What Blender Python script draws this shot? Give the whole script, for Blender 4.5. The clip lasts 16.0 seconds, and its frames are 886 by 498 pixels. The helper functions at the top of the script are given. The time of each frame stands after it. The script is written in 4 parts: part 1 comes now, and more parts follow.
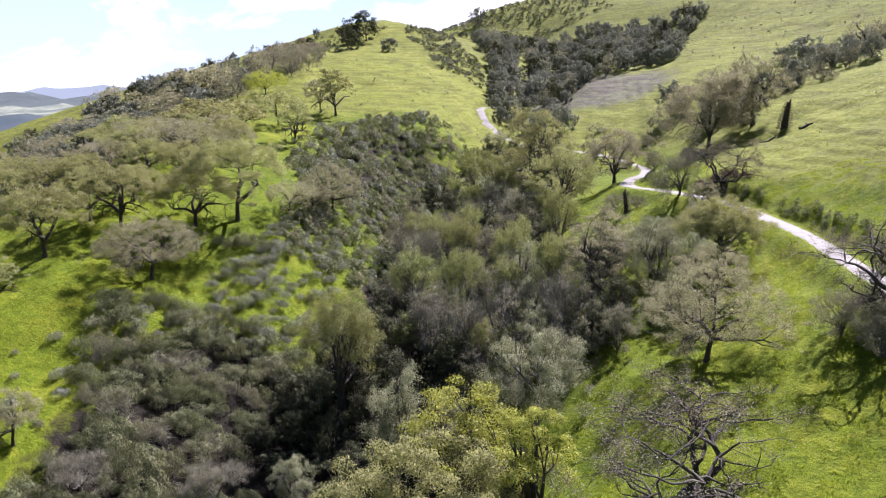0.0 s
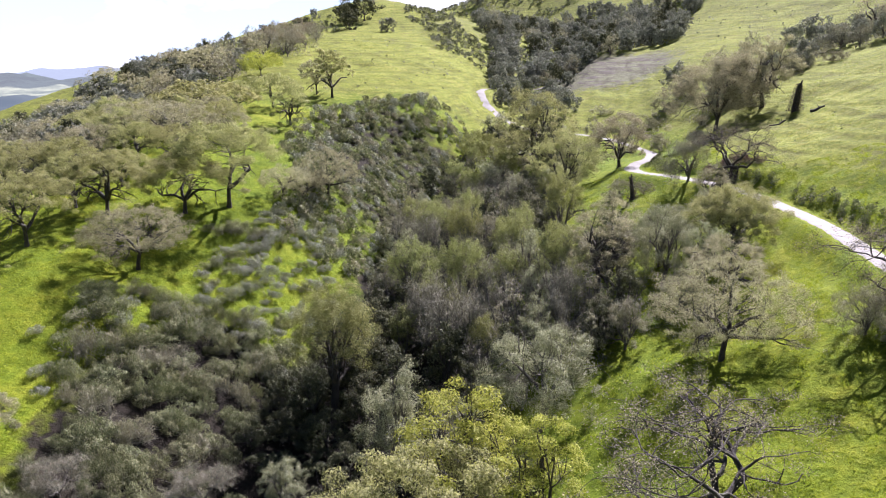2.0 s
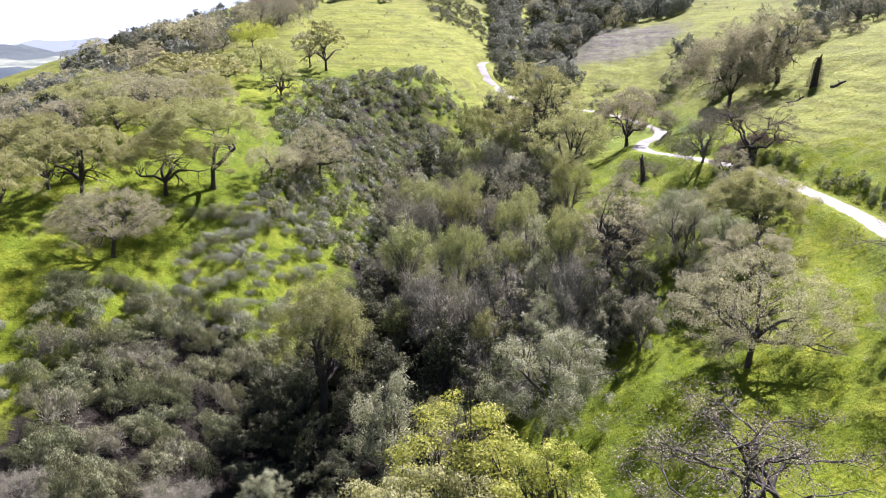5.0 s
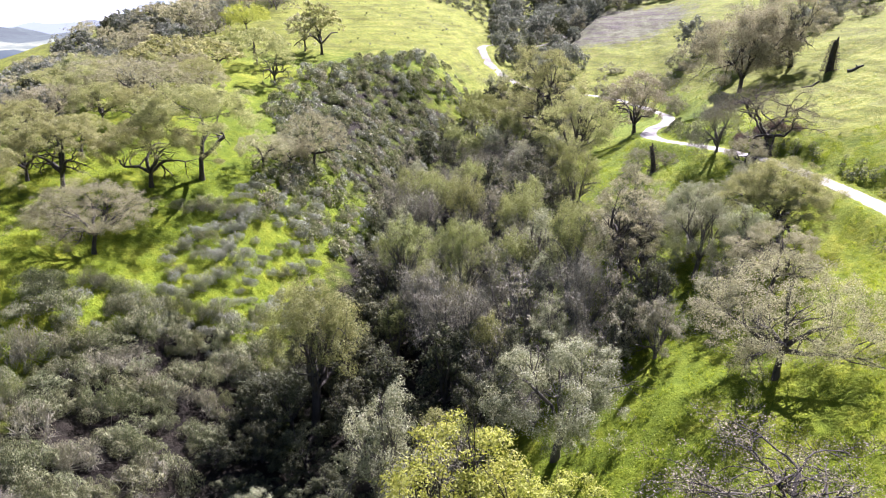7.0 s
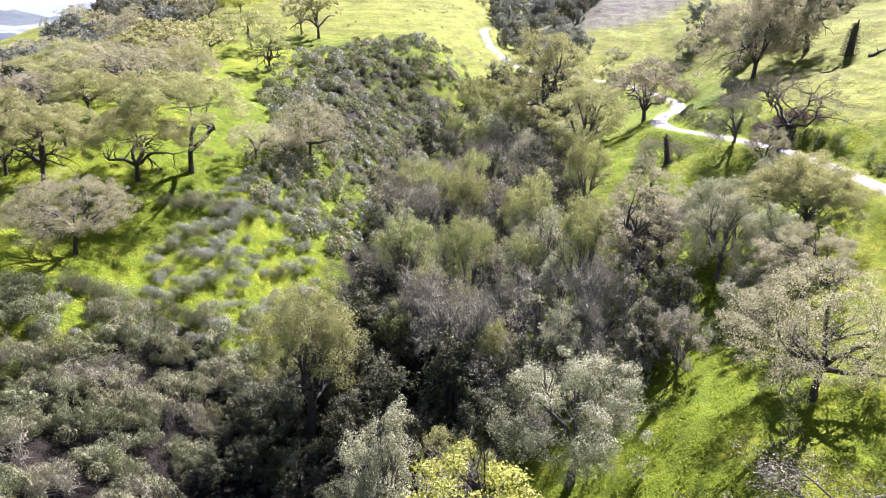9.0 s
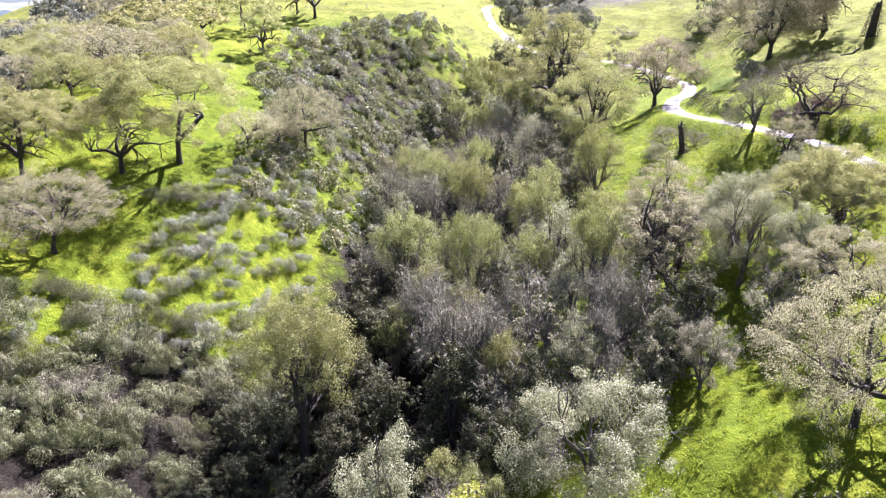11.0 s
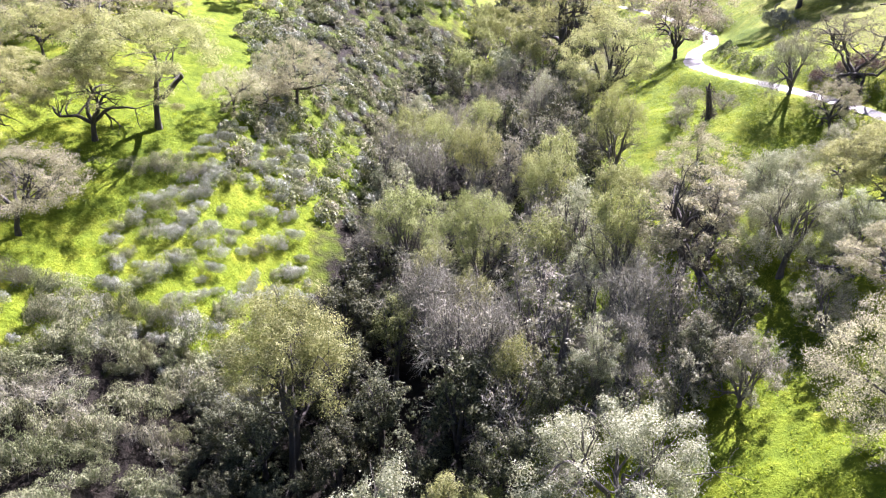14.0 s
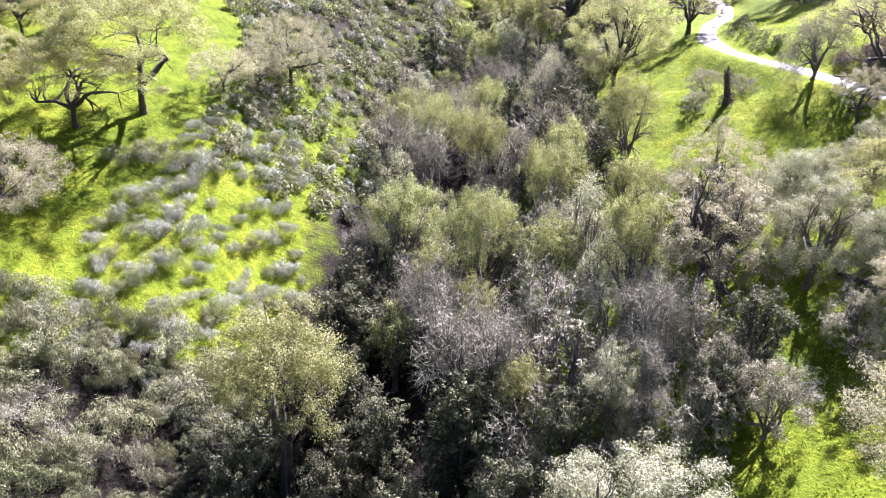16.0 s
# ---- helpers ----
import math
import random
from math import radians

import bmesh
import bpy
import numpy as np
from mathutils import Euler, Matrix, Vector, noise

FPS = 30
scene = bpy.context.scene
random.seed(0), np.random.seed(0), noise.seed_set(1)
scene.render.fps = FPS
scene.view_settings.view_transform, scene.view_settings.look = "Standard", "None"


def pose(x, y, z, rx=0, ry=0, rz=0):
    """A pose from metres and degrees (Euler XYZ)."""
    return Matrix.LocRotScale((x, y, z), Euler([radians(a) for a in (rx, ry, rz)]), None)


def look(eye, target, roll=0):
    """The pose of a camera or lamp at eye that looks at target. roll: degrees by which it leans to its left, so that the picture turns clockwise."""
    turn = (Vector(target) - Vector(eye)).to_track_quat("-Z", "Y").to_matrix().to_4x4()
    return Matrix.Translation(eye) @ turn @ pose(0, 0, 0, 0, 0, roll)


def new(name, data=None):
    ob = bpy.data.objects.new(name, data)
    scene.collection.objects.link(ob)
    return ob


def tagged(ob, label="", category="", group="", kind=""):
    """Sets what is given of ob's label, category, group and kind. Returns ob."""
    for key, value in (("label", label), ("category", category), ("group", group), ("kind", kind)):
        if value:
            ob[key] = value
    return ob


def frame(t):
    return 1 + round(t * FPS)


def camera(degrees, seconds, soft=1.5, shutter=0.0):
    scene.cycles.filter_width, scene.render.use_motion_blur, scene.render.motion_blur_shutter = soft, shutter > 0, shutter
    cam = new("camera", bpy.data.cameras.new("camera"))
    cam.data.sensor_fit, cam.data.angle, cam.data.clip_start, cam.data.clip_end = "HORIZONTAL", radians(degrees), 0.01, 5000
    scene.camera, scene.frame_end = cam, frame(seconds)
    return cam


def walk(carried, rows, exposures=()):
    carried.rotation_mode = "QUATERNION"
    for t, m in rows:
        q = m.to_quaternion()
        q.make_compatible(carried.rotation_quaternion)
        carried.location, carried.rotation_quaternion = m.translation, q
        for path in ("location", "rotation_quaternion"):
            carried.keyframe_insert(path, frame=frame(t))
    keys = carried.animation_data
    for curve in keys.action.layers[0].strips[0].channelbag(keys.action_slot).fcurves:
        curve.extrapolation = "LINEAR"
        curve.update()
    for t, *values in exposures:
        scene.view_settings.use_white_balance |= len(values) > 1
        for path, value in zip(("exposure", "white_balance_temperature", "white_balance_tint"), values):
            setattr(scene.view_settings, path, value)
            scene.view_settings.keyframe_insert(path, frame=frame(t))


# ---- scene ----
cam = camera(60.01, 16.0, soft=1.1)
# seconds, x, y, z, yaw, pitch, roll
PATH = [
    (0, -0.16, -2.31, 39.94, -0.00, -11.90, 0.00),
    (0.5, -0.15, -1.23, 39.93, 0.00, -12.25, -0.02),
    (1, -0.15, -0.13, 39.92, 0.01, -12.60, -0.01),
    (1.5, -0.13, 1.01, 39.93, -0.01, -12.92, 0.00),
    (2, -0.09, 2.16, 39.95, -0.02, -13.26, -0.02),
    (2.5, -0.02, 3.30, 39.97, -0.01, -13.59, -0.06),
    (3, 0.06, 4.43, 39.96, -0.02, -13.91, -0.09),
    (3.5, 0.13, 5.60, 39.93, -0.03, -14.23, -0.13),
    (4, 0.14, 6.84, 39.90, -0.02, -14.54, -0.16),
    (6.5, 0.12, 13.42, 39.84, -0.06, -16.13, -0.10),
    (7, 0.05, 14.79, 39.85, -0.08, -16.41, -0.11),
    (7.5, -0.06, 16.18, 39.86, -0.10, -16.71, -0.12),
    (8, -0.15, 17.56, 39.88, -0.13, -17.02, -0.09),
    (8.5, -0.23, 18.93, 39.93, -0.13, -17.34, -0.05),
    (9, -0.29, 20.30, 40.03, -0.12, -17.66, -0.01),
    (11.5, -0.46, 27.18, 40.54, -0.08, -19.90, 0.12),
    (12, -0.49, 28.56, 40.61, -0.05, -20.61, 0.15),
    (12.5, -0.52, 29.93, 40.75, -0.01, -21.35, 0.17),
    (13, -0.53, 31.33, 40.96, 0.01, -22.10, 0.18),
    (13.5, -0.56, 32.73, 41.18, 0.03, -22.87, 0.15),
    (14, -0.60, 34.11, 41.44, 0.05, -23.64, 0.12),
    (14.5, -0.64, 35.45, 41.71, 0.07, -24.42, 0.08),
    (15, -0.67, 36.78, 42.04, 0.07, -25.20, 0.06),
    (15.5, -0.71, 38.10, 42.46, 0.10, -25.94, 0.03),
    (16, -0.71, 39.40, 42.97, 0.12, -26.62, 0.02),
]
walk(cam, [(t, pose(x, y, z, 90 + pitch, roll, yaw)) for t, x, y, z, yaw, pitch, roll in PATH],
     exposures=[(0, 1.57, 5790, 27), (2, 1.72, 5780, 27), (4, 1.88, 5760, 28), (9, 2.35, 5690, 31), (16, 2.73, 5610, 34)])

# ---- light: a clear morning sun from ahead on the right, blue sky with bright clouds ----
SUN_AZIMUTH, SUN_HEIGHT = radians(32), radians(44)
to_sun = Vector((math.sin(SUN_AZIMUTH) * math.cos(SUN_HEIGHT), math.cos(SUN_AZIMUTH) * math.cos(SUN_HEIGHT), math.sin(SUN_HEIGHT)))
sun = new("sun", bpy.data.lights.new("sun", "SUN"))
sun.data.energy, sun.data.angle, sun.data.color = 5.0, radians(0.6), (1.0, 0.93, 0.86)
sun.matrix_world = look((0, 0, 400), Vector((0, 0, 400)) - to_sun)
world = bpy.data.worlds.new("sky")
world.use_nodes = True
scene.world = world
sky_node = world.node_tree.nodes.new("ShaderNodeTexSky")
sky_node.sky_type, sky_node.sun_disc = "NISHITA", False
sky_node.sun_elevation, sky_node.sun_rotation = SUN_HEIGHT, SUN_AZIMUTH
sky_node.dust_density, sky_node.ozone_density = 0.3, 1.6
world.node_tree.links.new(sky_node.outputs[0], world.node_tree.nodes["Background"].inputs[0])
world.node_tree.nodes["Background"].inputs[1].default_value = 0.019


# ---- materials ----
class Nodes:
    """A node material under construction."""

    def __init__(self, name):
        self.mat = bpy.data.materials.new(name)
        self.mat.use_nodes = True
        self.tree = self.mat.node_tree
        self.tree.nodes.clear()
        self.out = self.tree.nodes.new("ShaderNodeOutputMaterial")

    def add(self, kind, **inputs):
        node = self.tree.nodes.new("ShaderNode" + kind)
        for key, value in inputs.items():
            slot = node.inputs[key.replace("_", " ")]
            if isinstance(value, bpy.types.NodeSocket):
                self.tree.links.new(value, slot)
            else:
                slot.default_value = value
        return node

    def noise(self, where, scale, detail=4.0, rough=0.6):
        return self.add("TexNoise", Vector=where, Scale=scale, Detail=detail, Roughness=rough).outputs[0]

    def ramp(self, value, stops):
        node = self.add("ValToRGB", Fac=value)
        while len(node.color_ramp.elements) < len(stops):
            node.color_ramp.elements.new(0.5)
        for e, (at, c) in zip(node.color_ramp.elements, stops):
            e.position, e.color = at, (*c, 1) if len(c) == 3 else c
        return node.outputs[0]

    def mix(self, fac, a, b, how="MIX"):
        node = self.tree.nodes.new("ShaderNodeMix")
        node.data_type, node.blend_type = "RGBA", how
        for slot, value in ((node.inputs[0], fac), (node.inputs[6], a), (node.inputs[7], b)):
            if isinstance(value, bpy.types.NodeSocket):
                self.tree.links.new(value, slot)
            else:
                slot.default_value = (*value, 1) if isinstance(value, tuple) and len(value) == 3 else value
        return node.outputs[2]

    def done(self, shader):
        self.tree.links.new(shader, self.out.inputs[0])
        return self.mat


def leaf_material(name, dark, mid, light, through_light=0.4, gloss=0.12):
    """Leaves that let part of the light through; the tone changes from clump to clump and from plant to plant."""
    n = Nodes(name)
    at = n.add("TexCoord").outputs["Object"]
    island = n.add("NewGeometry").outputs["Random Per Island"]
    tone = n.ramp(n.add("MixRGB", Fac=0.42, Color1=n.noise(at, 0.9, 3), Color2=island).outputs[0], [(0.30, dark), (0.5, mid), (0.72, light)])
    rnd = n.add("ObjectInfo").outputs["Random"]
    hue = n.add("HueSaturation", Hue=n.add("MapRange", Value=rnd, To_Min=0.492, To_Max=0.516).outputs[0],
                Value=n.add("MapRange", Value=rnd, To_Min=0.88, To_Max=1.12).outputs[0], Color=tone).outputs[0]
    front = n.add("BsdfDiffuse", Color=hue).outputs[0]
    back = n.add("BsdfTranslucent", Color=n.mix(1.0, hue, (1.0, 1.0, 0.8), "MULTIPLY")).outputs[0]
    both = n.add("MixShader", Fac=through_light)
    n.tree.links.new(front, both.inputs[1])
    n.tree.links.new(back, both.inputs[2])
    shine = n.add("BsdfGlossy", Color=(1, 1, 1, 1), Roughness=0.6).outputs[0]
    end = n.add("MixShader", Fac=gloss * 0.12)
    n.tree.links.new(both.outputs[0], end.inputs[1])
    n.tree.links.new(shine, end.inputs[2])
    return n.done(end.outputs[0])


def bark_material(name, dark, light):
    n = Nodes(name)
    at = n.add("TexCoord").outputs["Object"]
    stretched = n.add("Mapping", Vector=at, Scale=(1, 1, 0.25)).outputs[0]
    tone = n.ramp(n.noise(stretched, 5.0, 6), [(0.3, dark), (0.7, light)])
    moss = n.mix(n.ramp(n.noise(at, 0.8, 3), [(0.52, (0, 0, 0)), (0.68, (0.6, 0.6, 0.6))]), tone, (0.10, 0.10, 0.07))
    bump = n.add("Bump", Strength=0.7, Distance=0.05, Height=n.noise(stretched, 9.0, 5)).outputs[0]
    return n.done(n.add("BsdfPrincipled", Base_Color=moss, Roughness=0.9, Normal=bump).outputs[0])


def ground_material():
    n = Nodes("meadow")
    at = n.add("TexCoord").outputs["Object"]
    big, mid, fine = n.noise(at, 0.035, 4), n.noise(at, 0.32, 5), n.noise(at, 3.5, 6, 0.7)
    lush = n.ramp(n.add("MixRGB", Fac=0.45, Color1=big, Color2=mid).outputs[0],
                  [(0.34, (0.078, 0.12, 0.006)), (0.50, (0.136, 0.18, 0.009)), (0.66, (0.215, 0.232, 0.018))])
    dry = n.ramp(n.add("MixRGB", Fac=0.5, Color1=n.noise(n.add("Mapping", Vector=at, Scale=(1, 0.35, 1)).outputs[0], 0.12, 5), Color2=mid).outputs[0],
                 [(0.36, (0.142, 0.150, 0.032)), (0.52, (0.198, 0.224, 0.03)), (0.66, (0.252, 0.256, 0.055))])
    terrace = n.ramp(n.noise(n.add("Mapping", Vector=at, Scale=(0.07, 0.07, 1.3)).outputs[0], 1.0, 4, 0.6), [(0.40, (1, 1, 1)), (0.52, (0, 0, 0))])
    dry = n.mix(terrace, dry, n.mix(1.0, dry, (0.74, 0.72, 0.72), "MULTIPLY"))
    brown = n.ramp(mid, [(0.35, (0.118, 0.112, 0.076)), (0.65, (0.168, 0.172, 0.098))])
    brown = n.mix(terrace, brown, (0.108, 0.094, 0.08))
    # leaf floor taken down to near black, the thicket's shade painted into it
    shaded_litter = n.ramp(mid, [(0.35, (0.012, 0.010, 0.008)), (0.65, (0.032, 0.027, 0.020))])
    cover = n.add("Attribute")
    cover.attribute_name = "cover"
    amount = n.add("SeparateColor", Color=cover.outputs[0])
    rough_edge = n.add("MapRange", Value=mid, From_Min=0.3, From_Max=0.7, To_Min=-0.28, To_Max=0.28).outputs[0]

    def mask(k):
        node = n.add("Math", Value=amount.outputs[k])
        n.tree.links.new(rough_edge, node.inputs[1])
        return n.ramp(node.outputs[0], [(0.30, (0, 0, 0)), (0.70, (1, 1, 1))])

    tone = n.mix(mask(0), lush, dry)
    tone = n.mix(mask(1), tone, brown)
    tone = n.mix(mask(2), tone, shaded_litter)
    tone = n.mix(n.ramp(fine, [(0.35, (0.35, 0.35, 0.35)), (0.62, (0, 0, 0))]), tone, n.mix(1.0, tone, (0.45, 0.5, 0.4), "MULTIPLY"))
    tussock = n.noise(at, 1.15, 5, 0.65)
    tone = n.mix(n.ramp(tussock, [(0.40, (0.62, 0.62, 0.62)), (0.56, (0, 0, 0))]), tone, n.mix(1.0, tone, (0.52, 0.60, 0.5), "MULTIPLY"))
    tone = n.mix(n.ramp(tussock, [(0.56, (0, 0, 0)), (0.72, (0.7, 0.7, 0.7))]), tone, n.mix(1.0, tone, (1.35, 1.2, 1.3), "MULTIPLY"))
    height = n.add("MixRGB", Fac=0.4, Color1=tussock, Color2=fine).outputs[0]
    bump = n.add("Bump", Strength=0.9, Distance=0.5, Height=height).outputs[0]
    return n.done(n.add("BsdfPrincipled", Base_Color=tone, Roughness=0.95, Normal=bump, Specular_IOR_Level=0.1).outputs[0])


def trail_material():
    n = Nodes("pale_gravel")
    at = n.add("TexCoord").outputs["Object"]
    tone = n.ramp(n.noise(at, 0.9, 6, 0.7), [(0.3, (0.095, 0.088, 0.078)), (0.5, (0.17, 0.162, 0.15)), (0.72, (0.24, 0.23, 0.215))])
    tone = n.mix(n.ramp(n.noise(at, 14, 3), [(0.4, (0.5, 0.5, 0.5)), (0.6, (0, 0, 0))]), tone, (0.14, 0.126, 0.108))
    bump = n.add("Bump", Strength=0.5, Distance=0.05, Height=n.noise(at, 8, 5)).outputs[0]
    return n.done(n.add("BsdfPrincipled", Base_Color=tone, Roughness=0.8, Normal=bump).outputs[0])


M_GROUND, M_TRAIL = ground_material(), trail_material()
M_BARK = bark_material("dark_oak_bark", (0.022, 0.018, 0.015), (0.075, 0.065, 0.055))
M_BARK_PALE = bark_material("grey_bark", (0.055, 0.048, 0.042), (0.15, 0.135, 0.12))
M_TWIG = bark_material("grey_twigs", (0.20, 0.19, 0.142), (0.37, 0.352, 0.272))
M_VALLEY = leaf_material("spring_oak_leaves", (0.15, 0.157, 0.052), (0.335, 0.338, 0.145), (0.49, 0.478, 0.245), 0.56)
M_DUSTY = leaf_material("tan_oak_buds", (0.155, 0.148, 0.084), (0.34, 0.324, 0.21), (0.50, 0.47, 0.33), 0.55)
M_BROWN = leaf_material("brownish_oak_buds", (0.16, 0.14, 0.096), (0.28, 0.25, 0.18), (0.40, 0.36, 0.27), 0.46)
M_LIME = leaf_material("fresh_lime_leaves", (0.209, 0.239, 0.028), (0.358, 0.389, 0.06), (0.512, 0.525, 0.13), 0.5)
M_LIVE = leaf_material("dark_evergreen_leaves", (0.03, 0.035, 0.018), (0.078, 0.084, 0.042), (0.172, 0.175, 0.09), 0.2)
# evergreen leaf colour lightened and greyed to carry the haze of the far wood
M_WOOD_HAZY = leaf_material("evergreen_leaves_painted_haze", (0.095, 0.104, 0.082), (0.205, 0.218, 0.178), (0.34, 0.35, 0.29), 0.28)
M_SILVER = leaf_material("silver_green_leaves", (0.14, 0.152, 0.088), (0.305, 0.318, 0.195), (0.475, 0.478, 0.325), 0.36)
M_WILLOW = leaf_material("olive_willow_leaves", (0.13, 0.148, 0.043), (0.26, 0.278, 0.10), (0.39, 0.398, 0.17), 0.42)
M_SAGE = leaf_material("sage_brush_leaves", (0.095, 0.104, 0.075), (0.262, 0.276, 0.212), (0.46, 0.468, 0.385), 0.16)
M_GREYLEAF = leaf_material("greyish_scrub_leaves", (0.146, 0.14, 0.09), (0.262, 0.252, 0.172), (0.385, 0.37, 0.265), 0.3)
M_BRUSHGREEN = leaf_material("green_scrub_leaves", (0.055, 0.064, 0.026), (0.175, 0.19, 0.09), (0.34, 0.346, 0.195), 0.22)
M_MAROON = leaf_material("reddish_bare_brush", (0.060, 0.034, 0.034), (0.115, 0.068, 0.066), (0.19, 0.125, 0.12), 0.25)
M_VINE = leaf_material("dark_dead_vines", (0.04, 0.03, 0.027), (0.085, 0.066, 0.06), (0.15, 0.12, 0.11), 0.2)
M_GRASS = leaf_material("grass_blades", (0.165, 0.215, 0.011), (0.245, 0.295, 0.019), (0.335, 0.365, 0.042), 0.6)


# ---- mesh builders ----
def mesh_of(name, verts, quads=None, tris=None, material=None, smooth=False):
    """A mesh from arrays of corners, four-sided faces and triangles."""
    me = bpy.data.meshes.new(name)
    quads = np.zeros((0, 4), int) if quads is None else np.asarray(quads, int).reshape(-1, 4)
    tris = np.zeros((0, 3), int) if tris is None else np.asarray(tris, int).reshape(-1, 3)
    verts = np.asarray(verts, np.float32).reshape(-1, 3)
    me.vertices.add(len(verts))
    me.vertices.foreach_set("co", verts.ravel())
    loops = np.concatenate([quads.ravel(), tris.ravel()]).astype(np.int32)
    me.loops.add(len(loops))
    me.loops.foreach_set("vertex_index", loops)
    me.polygons.add(len(quads) + len(tris))
    starts = np.concatenate([np.arange(len(quads)) * 4, len(quads) * 4 + np.arange(len(tris)) * 3]).astype(np.int32)
    me.polygons.foreach_set("loop_start", starts)
    me.update(calc_edges=True)
    if smooth:
        me.polygons.foreach_set("use_smooth", np.ones(len(me.polygons), bool))
    if material:
        me.materials.append(material)
    return me


def unit(v):
    return v / (np.linalg.norm(v, axis=-1, keepdims=True) + 1e-9)


def cards(rng, centres, outward, size, ratio=0.6, tilt=0.55, upright=0.0):
    """Small pointed leaves at the centres, facing roughly outward; returns corners and faces."""
    n = len(centres)
    normal = unit(unit(outward) + rng.normal(0, tilt, (n, 3)))
    along = rng.normal(0, 1, (n, 3))
    along[:, 2] += upright * 3
    along = unit(along - (along * normal).sum(1, keepdims=True) * normal)
    side = np.cross(normal, along)
    s = (size * rng.uniform(0.6, 1.35, n))[:, None]
    bend = normal * s * rng.uniform(-0.25, 0.25, (n, 1))
    v = np.stack([centres - along * s * 0.5 + side * s * ratio * 0.5, centres - along * s * 0.3 - side * s * ratio * 0.6, centres + along * s * 0.6 + bend], 1)
    return v.reshape(-1, 3), np.arange(3 * n).reshape(-1, 3)


def tubes(paths, sides):
    """Tapering round limbs along paths of (points, radii, parent path, point on it), grown together; returns corners, quads and triangles."""
    vs, fs, ts, starts, at = [], [], [], [], 0
    ring = np.linspace(0, 2 * np.pi, sides, endpoint=False)
    for pts, rad, parent, place in paths:
        pts = np.asarray(pts)
        d = unit(np.gradient(pts, axis=0))
        a = unit(np.cross(d, np.where(np.abs(d[:, 2:3]) > 0.9, [[1.0, 0, 0]], [[0, 0, 1.0]])))
        b = np.cross(d, a)
        r = np.asarray(rad)[:, None, None]
        v = pts[:, None] + r * (a[:, None] * np.cos(ring)[None, :, None] + b[:, None] * np.sin(ring)[None, :, None])
        vs.append(v.reshape(-1, 3))
        k, j = np.meshgrid(np.arange(len(pts) - 1), np.arange(sides), indexing="ij")
        jn = (j + 1) % sides
        fs.append((at + np.stack([k * sides + j, k * sides + jn, (k + 1) * sides + jn, (k + 1) * sides + j], -1)).reshape(-1, 4))
        if parent is not None and parent < len(starts):
            ts.append((at, starts[parent] + place * sides, starts[parent] + place * sides + 1))
        starts.append(at)
        at += len(pts) * sides
    return np.concatenate(vs), np.concatenate(fs), np.array(ts, int).reshape(-1, 3)


def twigs(rng, starts, outward, length, width, spread=0.8):
    """Thin tapering twigs."""
    n = len(starts)
    d = unit(unit(outward) + rng.normal(0, spread, (n, 3)))
    ln = (length * rng.uniform(0.5, 1.4, n))[:, None]
    side = unit(np.cross(d, rng.normal(0, 1, (n, 3)))) * width
    mid = starts + d * ln * 0.55 + rng.normal(0, 0.06, (n, 3)) * length
    end = starts + d * ln + rng.normal(0, 0.14, (n, 3)) * length
    v = np.stack([starts - side, starts + side, mid + side * 0.6, mid - side * 0.6, end], 1).reshape(-1, 3)
    o = 5 * np.arange(n)[:, None]
    return v, o + np.array([0, 1, 2, 3]), o + np.array([3, 2, 4])


